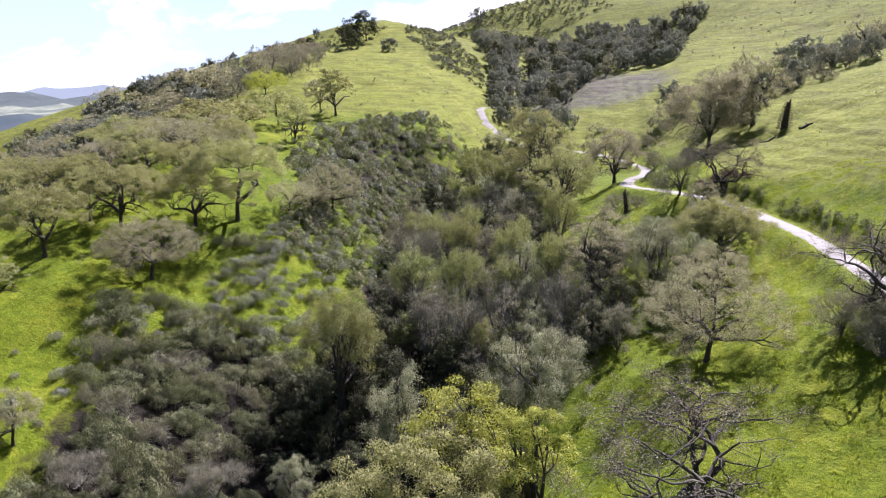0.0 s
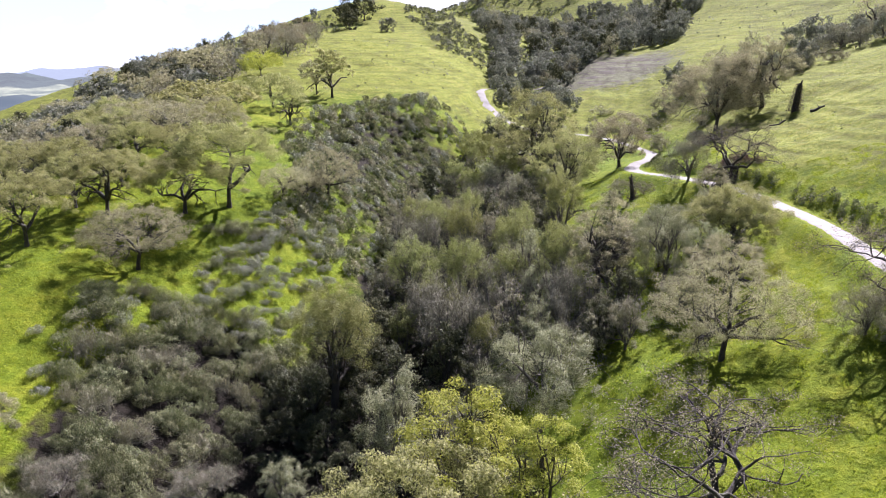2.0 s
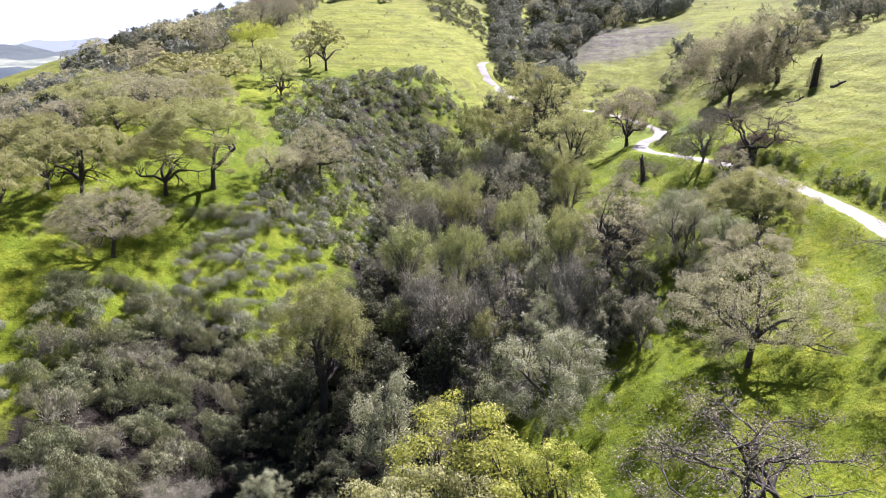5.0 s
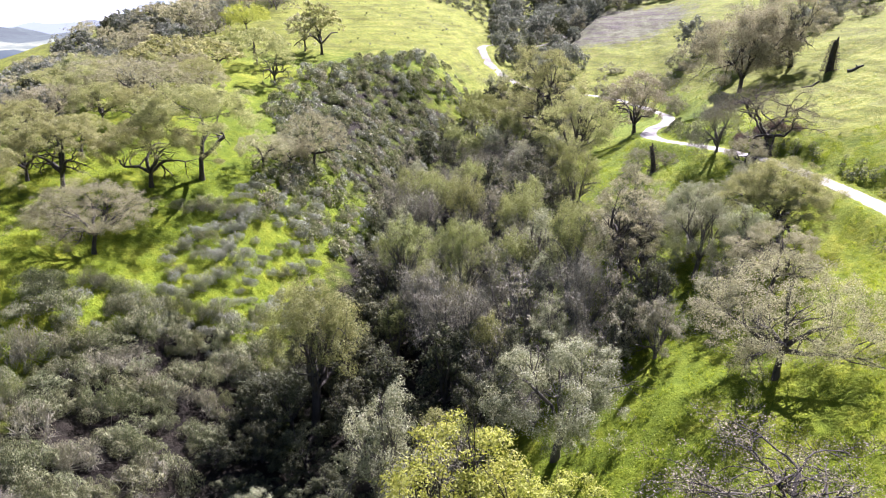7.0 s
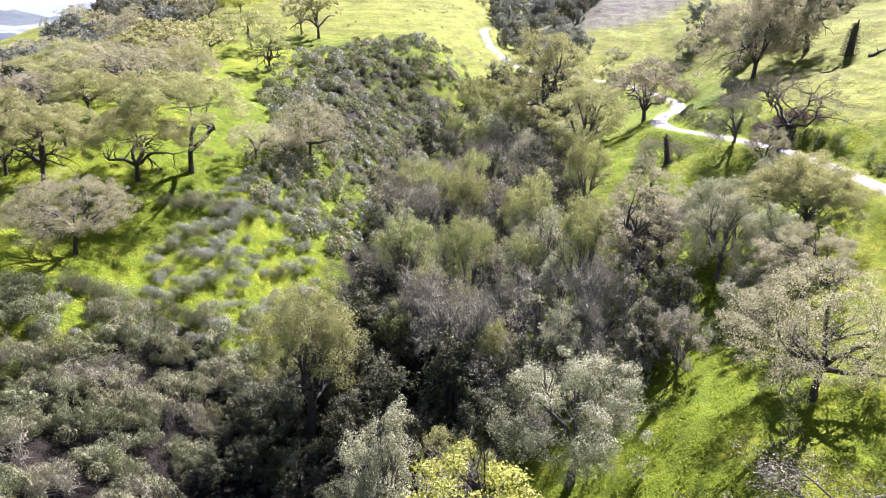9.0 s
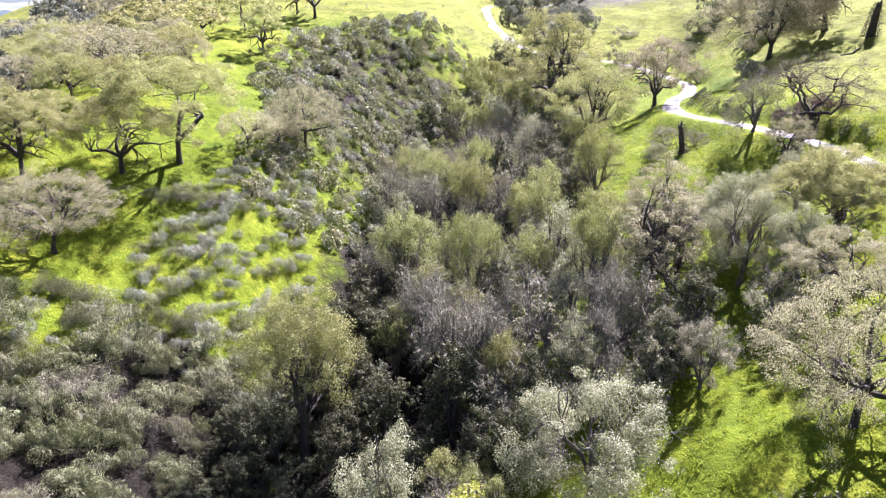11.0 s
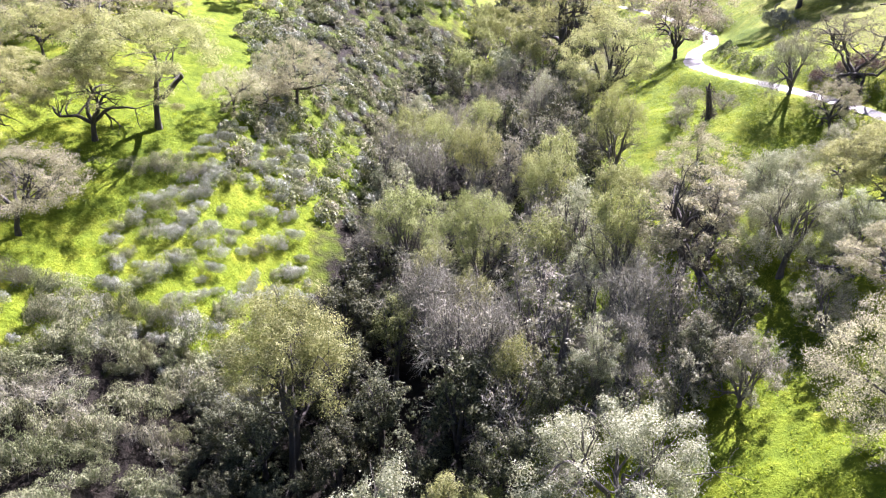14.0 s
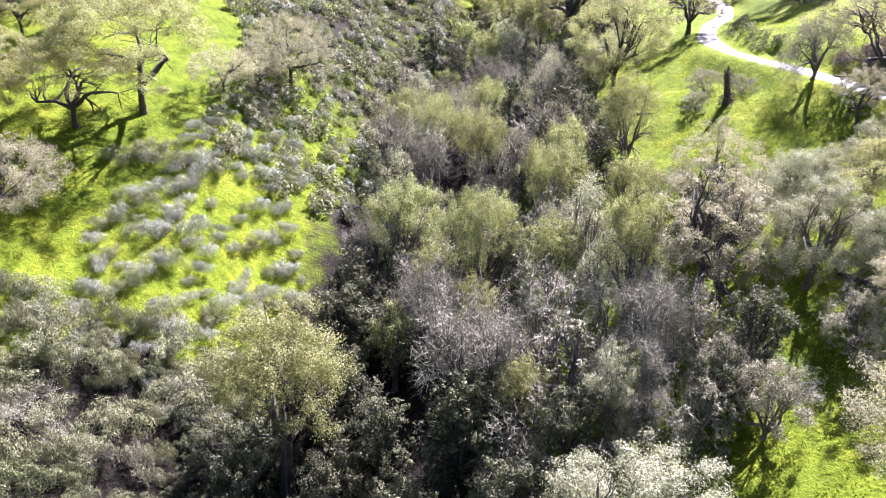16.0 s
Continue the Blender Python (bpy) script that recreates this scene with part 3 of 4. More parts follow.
def height_grid(xs, ys):
    z = raw_height(xs, ys)
    X, Y = np.meshgrid(xs, ys)
    away = np.hypot(X - 20, Y - 120)
    rough = np.clip((away - 260) / 500, 0, 1)
    z = z + 0.45 * wave(X, Y, 22, 3) + 0.22 * wave(X, Y, 7, 4) + 0.10 * wave(X, Y, 3.2, 5) + rough * 9 * wave(X, Y, 260, 6)
    steps = np.clip((X - 46) / 14, 0, 1) * np.clip((Y - 60) / 40, 0, 1)
    z = z + steps * (0.16 * np.sin(z * 5.2 + 1.6 * wave(X, Y, 16, 11)) + 0.14 * wave(X, Y, 4.5, 13))
    # beyond the ridge the land sinks to a wide valley with low rolling hills
    far = np.clip((Y - 760) / 900, 0, 1) + np.clip((-X - 330) / 500, 0, 1)
    far = np.clip(far, 0, 1)
    far = far * far * (3 - 2 * far)
    valley = -72 + 8 * wave(X, Y, 500, 7)
    z = z * (1 - far) + valley * far
    # the trail is cut into the slope as a level bench
    t = trail_points(2.0)
    tz = sample(raw_height(np.arange(-60, 121, 3.0), np.arange(20, 361, 3.0)), np.arange(-60, 121, 3.0), np.arange(20, 361, 3.0), t[:, 0], t[:, 1])
    tz = np.convolve(np.r_[[tz[0]] * 6, tz, [tz[-1]] * 6], np.ones(13) / 13, "valid")
    near = np.argwhere((X > -10) & (X < 70) & (Y > 30) & (Y < 345))
    if len(near):
        p = np.c_[X[near[:, 0], near[:, 1]], Y[near[:, 0], near[:, 1]]]
        d = np.hypot(p[:, None, 0] - t[None, :, 0], p[:, None, 1] - t[None, :, 1])
        n, dist = d.argmin(1), d.min(1)
        w = np.clip((4.6 - dist) / 2.6, 0, 1)
        w = w * w * (3 - 2 * w)
        zz = z[near[:, 0], near[:, 1]]
        z[near[:, 0], near[:, 1]] = zz * (1 - w) + tz[n] * w
    return z


def sample(grid, xs, ys, x, y):
    """Bilinear lookup of grid at x, y."""
    i = np.clip(np.searchsorted(xs, x) - 1, 0, len(xs) - 2)
    j = np.clip(np.searchsorted(ys, y) - 1, 0, len(ys) - 2)
    u, v = np.clip((x - xs[i]) / (xs[i + 1] - xs[i]), 0, 1), np.clip((y - ys[j]) / (ys[j + 1] - ys[j]), 0, 1)
    return (grid[j, i] * (1 - u) + grid[j, i + 1] * u) * (1 - v) + (grid[j + 1, i] * (1 - u) + grid[j + 1, i + 1] * u) * v


def stretch(*parts):
    return np.unique(np.concatenate([np.arange(a, b, s) for a, b, s in parts]))


GX = stretch((-4800, -1200, 300), (-1200, -420, 60), (-420, -180, 15), (-180, -72, 4), (-72, 76, 1.0), (76, 200, 4), (200, 420, 15), (420, 1200, 90), (1200, 4801, 400))
GY = stretch((-1500, -120, 120), (-120, 30, 5), (30, 205, 1.0), (205, 330, 2.5), (330, 700, 7), (700, 1300, 30), (1300, 4801, 110))
GZ = height_grid(GX, GY)


def ground_z(x, y):
    return sample(GZ, GX, GY, np.asarray(x, float), np.asarray(y, float))
# ---- end of landform ----


# ---- the ground: one sheet to the horizon ----
def cover_of(x, y):
    """Kinds of cover: dry pasture, brown field, fallen leaves with shade painted in under thicket and scrub; 0 to 1."""
    creek = smooth_line(CREEK, y)[:, 0]
    bench = smooth_line(BENCH, y)[:, 0]
    dry = np.clip((x - bench - 4) / 10, 0, 1) * np.clip((y - 75) / 25, 0, 1) + np.clip((y - 185) / 40, 0, 1)
    brown = np.exp(-(((x - 62) / 26) ** 2 + ((y - 300) / 42) ** 2) ** 2) + 0.35 * np.exp(-(((x - 5) / 40) ** 2 + ((y - 400) / 40) ** 2) ** 2) * (x > -5)
    brown = np.maximum(brown, 0.8 * np.exp(-(((x + 33.5) / 4.5) ** 2 + ((y - 80) / 4.0) ** 2) ** 2))
    shaded_litter = np.exp(-((x - creek - 5.5) / 11.8) ** 4) * np.clip((185 - y) / 20, 0, 1)
    shaded_litter = np.maximum(shaded_litter, np.exp(-(((x + 25) / 15) ** 2 + ((y - 70) / 23) ** 2) ** 3))
    shaded_litter = np.maximum(shaded_litter, 0.62 * np.exp(-(((x + 10) / 21) ** 2 + ((y - 163) / 34) ** 2) ** 3))
    return np.clip(dry, 0, 1), np.clip(brown, 0, 1), np.clip(shaded_litter, 0, 1)


X2, Y2 = np.meshgrid(GX, GY)
nx, ny = len(GX), len(GY)
j, i = np.meshgrid(np.arange(ny - 1), np.arange(nx - 1), indexing="ij")
quads = np.stack([j * nx + i, j * nx + i + 1, (j + 1) * nx + i + 1, (j + 1) * nx + i], -1).reshape(-1, 4)
ground_mesh = mesh_of("ground", np.stack([X2, Y2, GZ], -1), quads, material=M_GROUND, smooth=True)
layer = ground_mesh.color_attributes.new("cover", "FLOAT_COLOR", "POINT")
dry, brown, shaded_litter = cover_of(X2.ravel(), Y2.ravel())
layer.data.foreach_set("color", np.stack([dry, brown, shaded_litter, np.ones_like(dry)], -1).astype(np.float32).ravel())
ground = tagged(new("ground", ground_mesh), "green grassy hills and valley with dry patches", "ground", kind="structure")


def trail():
    """The gravel path, draped on its bench, a little crowned and with uneven edges."""
    p = trail_points(0.8)
    d = unit(np.gradient(p, axis=0))
    side = np.c_[d[:, 1], -d[:, 0]]
    rng = np.random.RandomState(5)
    across = np.linspace(-1, 1, 7)
    wob = np.convolve(rng.normal(0, 1, len(p) + 8), np.ones(9) / 9, "valid"), np.convolve(rng.normal(0, 1, len(p) + 8), np.ones(9) / 9, "valid")
    vs = []
    for k, a in enumerate(across):
        half = 1.5 + 0.45 * (wob[0] if a < 0 else wob[1])
        q = p + side * (a * half)[:, None]
        vs.append(np.c_[q, ground_z(q[:, 0], q[:, 1]) + 0.07 - 0.12 * abs(a) ** 4])
    v = np.stack(vs, 1)
    n = len(p)
    j, i = np.meshgrid(np.arange(n - 1), np.arange(6), indexing="ij")
    f = np.stack([j * 7 + i, j * 7 + i + 1, (j + 1) * 7 + i + 1, (j + 1) * 7 + i], -1)
    return tagged(new("trail", mesh_of("trail", v, f, material=M_TRAIL, smooth=True)), "pale gravel hiking trail winding along the slope", "trail", kind="structure")


trail()

# ---- trees, from near to far ----
plant("forked_oak", -33.6, 121.0, 13.8, 8.4, turn=0, variant=0)
plant("valley_oak", -38.9, 116.0, 9.9, 6.8)
plant("budding_oak", -40.1, 99.8, 9.3, 7.0)
plant("valley_oak", -49.4, 113.3, 10.1, 5.7)
plant("valley_oak", -54.6, 114.5, 8.7, 5.4)
plant("valley_oak", -55.2, 101.3, 10.8, 6.3)
plant("valley_oak", -54.1, 87.1, 7.0, 2.9)
plant("budding_oak", -20.4, 136.6, 9.5, 5.4, detail=0)
plant("dusty_oak", -50.8, 147.3, 9.0, 8.7)
plant("dusty_oak", -63.5, 141.6, 7.5, 6.7)
plant("valley_oak", -52.4, 175.9, 9.0, 11.6)
plant("dusty_oak", -41.2, 152.6, 6.0, 3.6)
plant("valley_oak", -41.1, 190.8, 8.5, 7.0)
plant("valley_oak", -33.4, 171.9, 9.0, 4.1)
plant("valley_oak", -28.7, 204.6, 12.5, 5.4)
plant("dusty_oak", -33.2, 207.6, 9.8, 4.6)
plant("lime_oak", -54.2, 236.3, 8.0, 6.8)
plant("dusty_oak", -74.2, 252.0, 10.0, 9.1)
plant("dusty_oak", -99.0, 291.0, 9.0, 6.7)
plant("wood_oak", -91.1, 226.8, 8.0, 7.0)
plant("wood_oak", -92.0, 208.9, 7.0, 5.8)
plant("wood_oak", -131.1, 270.1, 6.0, 4.0)
plant("wood_oak", -69.4, 183.3, 7.0, 4.8)
plant("grey_brush_tree", -94.4, 176.8, 6.0, 6.6)
plant("grey_brush_tree", -95.2, 168.3, 6.0, 5.0)
plant("grey_brush_tree", -80.1, 158.5, 6.0, 4.2)
plant("grey_brush_tree", -72.2, 134.7, 5.0, 3.6)
plant("wood_oak", -87.4, 186.5, 6.0, 4.1)
plant("dusty_oak", -87.7, 229.0, 8.0, 4.7)
plant("bare_thicket", -52.0, 267.6, 9.0, 6.5)
plant("bare_thicket", -62.0, 273.4, 8.0, 5.5)
plant("bare_thicket", -50.0, 290.4, 8.0, 5.0)
plant("bare_thicket", -67.4, 263.1, 8.0, 4.2)
plant("live_oak", -38.6, 397.1, 14.0, 9.6)
plant("live_oak", -47.1, 390.4, 13.0, 7.2)
plant("live_oak", -42.8, 366.1, 9.9, 7.4)
plant("wood_oak", -66.5, 415.2, 5.0, 2.7)
plant("live_oak", -70.0, 379.5, 5.0, 2.7)
plant("wood_oak", -25.0, 360.2, 6.8, 4.7)
plant("live_oak", -66.7, 391.0, 5.0, 2.8)
plant("wood_oak", 25.2, 586.8, 16.0, 6.6)
plant("round_oak", 20.5, 171.0, 20.4, 8.6, detail=0)
plant("round_oak", 21.2, 138.0, 13.8, 6.6, detail=0)
plant("brown_oak", 34.6, 153.0, 11.8, 5.4)
plant("grey_brush_tree", 46.1, 228.3, 2.8, 4.0)
plant("wood_oak", 24.9, 298.5, 9.0, 7.4)
plant("wood_oak", 37.8, 326.3, 10.0, 8.0)
plant("wood_oak", 23.8, 271.3, 7.0, 5.1)
plant("wood_oak", 18.8, 256.7, 6.0, 3.4)
plant("wood_oak", 37.9, 240.8, 8.0, 4.6)
plant("brown_oak", 57.0, 164.0, 16.8, 9.8, detail=0)
plant("dusty_oak", 67.0, 166.0, 15.4, 6.8, detail=0)
plant("wood_oak", 64.0, 215.2, 11.0, 4.7)
plant("bare_oak", 43.0, 116.2, 9.2, 6.6)
plant("bare_thicket", 37.0, 117.6, 7.6, 3.2)
plant("bare_thicket", 74.5, 212.1, 8.0, 4.6)
plant("grey_brush_tree", 95.2, 247.0, 7.0, 3.9)
plant("wood_oak", 112.7, 258.9, 6.0, 4.8)
plant("wood_oak", 110.8, 241.5, 11.0, 7.3)
plant("bare_thicket", 109.2, 220.0, 8.0, 4.4)
plant("bare_thicket", 112.4, 216.0, 7.0, 3.1)
plant("bare_oak", 130.9, 243.6, 14.0, 7.3)
plant("grey_brush_tree", 95.6, 195.5, 4.0, 4.0)
plant("grey_brush_tree", 90.0, 197.2, 5.0, 3.1)
plant("bare_oak", 40.1, 62.8, 11.0, 8.8)
plant("grey_brush_tree", 35.6, 63.6, 5.2, 3.2)
plant("grey_brush_tree", 36.4, 58.4, 5.4, 2.8)
plant("budding_oak", 24.9, 66.8, 10.0, 7.0, turn=200, variant=1)
plant("bare_oak", 16.4, 45.0, 9.8, 11.0)
plant("valley_oak", 35.1, 91.6, 8.8, 5.6)
plant("silver_oak", 27.4, 96.1, 8.0, 4.5)
plant("dusty_oak", 18.2, 89.5, 12.5, 4.4)
plant("silver_oak", 9.0, 68.0, 11.9, 6.2)
plant("silver_oak", -4.9, 67.5, 15.6, 4.3)
plant("lime_oak", 1.4, 56.0, 16.8, 4.6)
plant("valley_oak", -1.2, 47.6, 16.4, 7.8)
plant("lime_oak", 6.4, 49.4, 12.8, 3.4)
plant("bare_thicket", -33.5, 62.3, 4.0, 3.6)
plant("bare_thicket", -22.2, 65.5, 5.0, 3.3)
plant("dusty_oak", -41.5, 66.0, 6.0, 2.9)
plant("silver_oak", -15.1, 67.6, 6.0, 2.8)
plant("green_willow", -12.2, 82.0, 18.2, 5.8)
plant("willow", -4.6, 105.0, 13.3, 4.8)
plant("willow", 9.6, 105.5, 11.4, 4.6)
plant("willow", 17.6, 113.0, 11.0, 3.8)
plant("willow", 4.5, 133.0, 10.0, 4.0)
plant("willow", -5.1, 133.5, 10.0, 4.0)
plant("willow", 3.5, 119.7, 11.0, 3.4)
plant("willow", 13.2, 90.0, 12.2, 3.6)
plant("willow", 2.6, 99.5, 12.5, 4.6)
# dense dark oaks added around the willow to shade the creek hollow
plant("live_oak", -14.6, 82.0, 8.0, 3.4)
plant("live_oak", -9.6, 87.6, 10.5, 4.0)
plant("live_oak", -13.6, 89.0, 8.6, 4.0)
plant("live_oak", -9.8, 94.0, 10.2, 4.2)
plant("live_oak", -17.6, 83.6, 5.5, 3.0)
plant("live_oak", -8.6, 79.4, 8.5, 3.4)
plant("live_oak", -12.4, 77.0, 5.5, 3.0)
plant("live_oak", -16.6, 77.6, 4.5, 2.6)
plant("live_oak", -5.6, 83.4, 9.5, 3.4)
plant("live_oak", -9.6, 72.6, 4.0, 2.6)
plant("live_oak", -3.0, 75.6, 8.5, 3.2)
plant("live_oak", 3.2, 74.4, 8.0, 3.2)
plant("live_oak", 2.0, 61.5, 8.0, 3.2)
plant("bare_thicket", 6.2, 86.0, 12.0, 4.4)
plant("bare_thicket", -1.9, 94.0, 10.5, 4.2)
plant("willow", -1.0, 125.8, 11.0, 3.6)
plant("bare_thicket", 12.0, 79.2, 8.0, 3.8)
plant("bare_thicket", 13.6, 82.5, 9.5, 3.2)
plant("bare_thicket", 1.4, 83.8, 14.0, 4.2)
plant("bare_thicket", 12.1, 161.5, 7.0, 5.3)
plant("silver_oak", 9.7, 78.6, 9.5, 2.0)
plant("live_oak", 19.4, 81.0, 8.0, 2.8)
plant("grey_brush_tree", 18.4, 75.4, 6.0, 3.0)
plant("live_oak", 7.2, 77.5, 8.0, 3.0)
plant("live_oak", 2.2, 82.0, 9.0, 3.4)
plant("live_oak", -4.9, 95.5, 9.0, 3.4)
plant("live_oak", -8.2, 97.0, 9.0, 3.0)
plant("live_oak", 16.3, 77.9, 7.0, 2.2)
plant("grey_brush_tree", 28.7, 125.1, 3.0, 2.8)
plant("bare_thicket", 46.0, 190.0, 6.0, 4.2)
plant("grey_brush_tree", 40.0, 206.0, 5.0, 3.4)
plant("grey_brush_tree", 50.0, 180.0, 3.6, 3.4)
plant("grey_brush_tree", 54.0, 201.0, 4.0, 4.0)
plant("grey_brush_tree", 51.0, 187.0, 3.4, 3.0)
plant("bare_thicket", 50.0, 206.0, 5.0, 4.0)
plant("grey_brush_tree", 59.0, 209.0, 4.4, 4.2)
plant("grey_brush_tree", 36.0, 190.0, 5.0, 3.2)
plant("wood_oak", 52.0, 160.0, 4.0, 2.8)
plant("wood_oak", 50.0, 152.0, 3.0, 2.4)
plant("silver_oak", 26.7, 93.9, 8.8, 4.1)
plant("budding_oak", 22.0, 98.7, 10.0, 4.2)
plant("silver_oak", 33.3, 96.1, 7.6, 4.0)
plant("valley_oak", 34.1, 89.3, 8.0, 4.3)
plant("dusty_oak", 37.6, 108.5, 6.0, 2.6)
plant("silver_oak", 29.4, 85.6, 7.4, 3.2)
plant("silver_oak", 25.5, 88.0, 9.6, 4.6)
plant("grey_brush_tree", 17.0, 79.0, 6.0, 3.0)
plant("dusty_oak", 29.6, 79.8, 7.2, 3.9)
plant("grey_brush_tree", 25.4, 80.6, 5.4, 3.0)
plant("grey_brush_tree", 26.6, 120.8, 2.6, 2.1)
plant("grey_brush_tree", 31.4, 121.2, 2.4, 2.0)

# ---- thickets and woods between the single trees ----
def free_of_trees(x, y, share=0.75):
    return all((x - a) ** 2 + (y - b) ** 2 > (share * r) ** 2 for a, b, r in TREES)


def at_line(line, y):
    return float(smooth_line(line, np.array([float(y)]))[0, 0])


def scatter(rng, x0, x1, y0, y1, step):
    """Jittered places over a stretch of land."""
    for y in np.arange(y0, y1, step):
        for x in np.arange(x0, x1, step):
            yield x + rng.uniform(-0.48, 0.48) * step, y + rng.uniform(-0.48, 0.48) * step


def fill_creek():
    """The dense creek thicket."""
    rng = np.random.RandomState(21)
    left = [(40, -26), (62, -20), (86, -17), (104, -11), (114, -7), (135, -9), (150, -7), (165, -1), (185, 5), (215, 14)]
    right = [(40, 4), (62, 9), (72, 14), (86, 20), (94, 30), (99, 28), (104, 22), (110, 19), (125, 19), (140, 22), (160, 28), (185, 33), (215, 33)]
    kinds = ["bare_thicket", "live_oak", "willow", "grey_brush_tree", "live_oak", "bare_thicket", "silver_oak", "grey_brush_tree", "willow"]
    for x, y in scatter(rng, -26, 34, 44, 214, 4.1):
        hollow = x < -0.5 and 62 < y < 89
        if at_line(left, y) < x < at_line(right, y) and free_of_trees(x, y, 0.62) and not hollow:
            style = kinds[rng.randint(len(kinds))]
            high = rng.uniform(7.0, 11.5) if 76 < y < 136 else rng.uniform(4.4, 8.0) * (0.7 if y < 66 else 1.0)
            if x > 13 and 95 < y < 125:
                high *= 0.72
            plant(style, x, y, high, rng.uniform(2.3, 3.4), detail=2 if y > 160 else 1, group="creek thicket")


WOODS = {}


def stand(style, x, y, high, wide):
    """One crown among the countless trees of a far wood."""
    k = len(TREES)
    aspect = 1.08 * wide / high
    reach = 3.5 if aspect < 0.4 else 4.5 if aspect < 0.5 else 5.5
    trunk, limbs, crown, sprigs = tree_meshes(style, k % 2, 2, reach)
    for me in (trunk, crown):
        co = np.empty(len(me.vertices) * 3, np.float32)
        me.vertices.foreach_get("co", co)
        co = co.reshape(-1, 3)
        c, q = math.cos(k * 2.4), math.sin(k * 2.4)
        side = wide / reach * 1.08
        v = np.c_[(co[:, 0] * c - co[:, 1] * q) * side + x, (co[:, 0] * q + co[:, 1] * c) * side + y, co[:, 2] * high / 10 + float(ground_z(x, y))]
        me.calc_loop_triangles()
        f = np.empty(len(me.loop_triangles) * 3, np.int32)
        me.loop_triangles.foreach_get("vertices", f)
        WOODS.setdefault(me.materials[0], []).append((v, f.reshape(-1, 3)))
    TREES.append((x, y, wide))


def join_woods():
    for material, pieces in WOODS.items():
        at = np.cumsum([0] + [len(v) for v, f in pieces])
        me = mesh_of("far_wood", np.concatenate([v for v, f in pieces]), None, np.concatenate([f + a for (v, f), a in zip(pieces, at)]), material=material)
        tagged(new("far_wood", me), "far wood of grey-green evergreen oaks, haze painted into the leaves", "wood", kind="stuff")


def fill_spur():
    """The oak wood that runs over the back of the spur."""
    rng = np.random.RandomState(22)
    crest = [(125, -58), (165, -52), (195, -56), (240, -62), (300, -62), (390, -75)]
    kinds = ["dusty_oak", "wood_oak", "grey_brush_tree", "wood_oak", "live_oak", "bare_thicket", "wood_oak"]
    for x, y in scatter(rng, -135, -44, 126, 330, 8.2):
        edge = at_line(crest, y)
        if edge - 50 - 0.12 * (y - 120) < x < edge and free_of_trees(x, y, 0.8):
            style, high, wide = kinds[rng.randint(len(kinds))], rng.uniform(5.5, 8.5), rng.uniform(3.4, 5.0)
            if x < edge - 36 or y > 250:
                stand(style, x, y, high, wide)
            else:
                plant(style, x, y, high, wide, detail=2, group="wood on the spur")


def fill_far_wood():
    """Dark evergreen oaks along the upper valley."""
    rng = np.random.RandomState(23)
    left = [(245, 20), (290, 18), (350, 22), (390, 18), (430, 16), (455, 20), (475, 32), (500, 50)]
    right = [(245, 38), (290, 46), (318, 52), (330, 58), (334, 98), (362, 107), (400, 123), (435, 140), (452, 132), (462, 112), (485, 78), (500, 60)]
    for x, y in scatter(rng, 15, 145, 246, 500, 8.2):
        if at_line(left, y) < x < at_line(right, y) and free_of_trees(x, y, 0.75):
            big = 1.0 if 310 < y < 440 else 0.75
            style = "wood_oak" if rng.uniform() < 0.68 else "live_oak" if rng.uniform() < 0.5 else "grey_brush_tree"
            high, wide = big * rng.uniform(7, 11), big * rng.uniform(4.0, 5.6)
            if y > 352:
                stand(style, x, y, high, wide)
            else:
                plant(style, x, y, high, wide, detail=2, group="evergreen wood up the valley")


def fill_ridge_wood():
    """Bare brownish trees on the flank behind the spur."""
    rng = np.random.RandomState(28)
    edge = [(270, -54), (290, -49), (310, -47), (350, -58), (395, -62)]
    for x, y in scatter(rng, -100, -46, 270, 398, 7.5):
        if at_line(edge, y) - 30 < x < at_line(edge, y) and free_of_trees(x, y, 0.7):
            style = ("bare_thicket", "grey_brush_tree", "brown_oak")[rng.randint(3)]
            plant(style, x, y, rng.uniform(5.5, 8.5) if y < 330 else rng.uniform(3, 5), rng.uniform(3.2, 4.6), detail=2, group="bare trees on the flank")


def fill_slope_row():
    """Brush and small trees in the side gully of the pasture."""
    rng = np.random.RandomState(24)
    kinds = ["grey_brush_tree", "wood_oak", "bare_thicket", "wood_oak"]
    for k in range(64):
        u = rng.uniform(0, 1)
        x, y = 62 + 82 * u + rng.normal(0, 3), 176 + 82 * u + rng.normal(0, 6)
        if free_of_trees(x, y, 0.6):
            plant(kinds[k % 4], x, y, rng.uniform(3.5, 7.5), rng.uniform(2.8, 4.8), detail=2, group="trees in the pasture gully")


def fill_spur_front():
    """Spring oaks standing close together on the near side of the spur."""
    rng = np.random.RandomState(27)
    kinds = ["valley_oak", "dusty_oak", "valley_oak", "valley_oak", "valley_oak"]
    edge = [(118, -60), (124, -46), (132, -40), (150, -42), (170, -43), (185, -45)]
    for x, y in scatter(rng, -84, -38, 128, 186, 8.8):
        if -86 < x < at_line(edge, y) and free_of_trees(x, y, 0.7):
            plant(kinds[rng.randint(5)], x, y, rng.uniform(6.5, 8.5), rng.uniform(4.2, 5.4), detail=1, group="oaks on the spur")


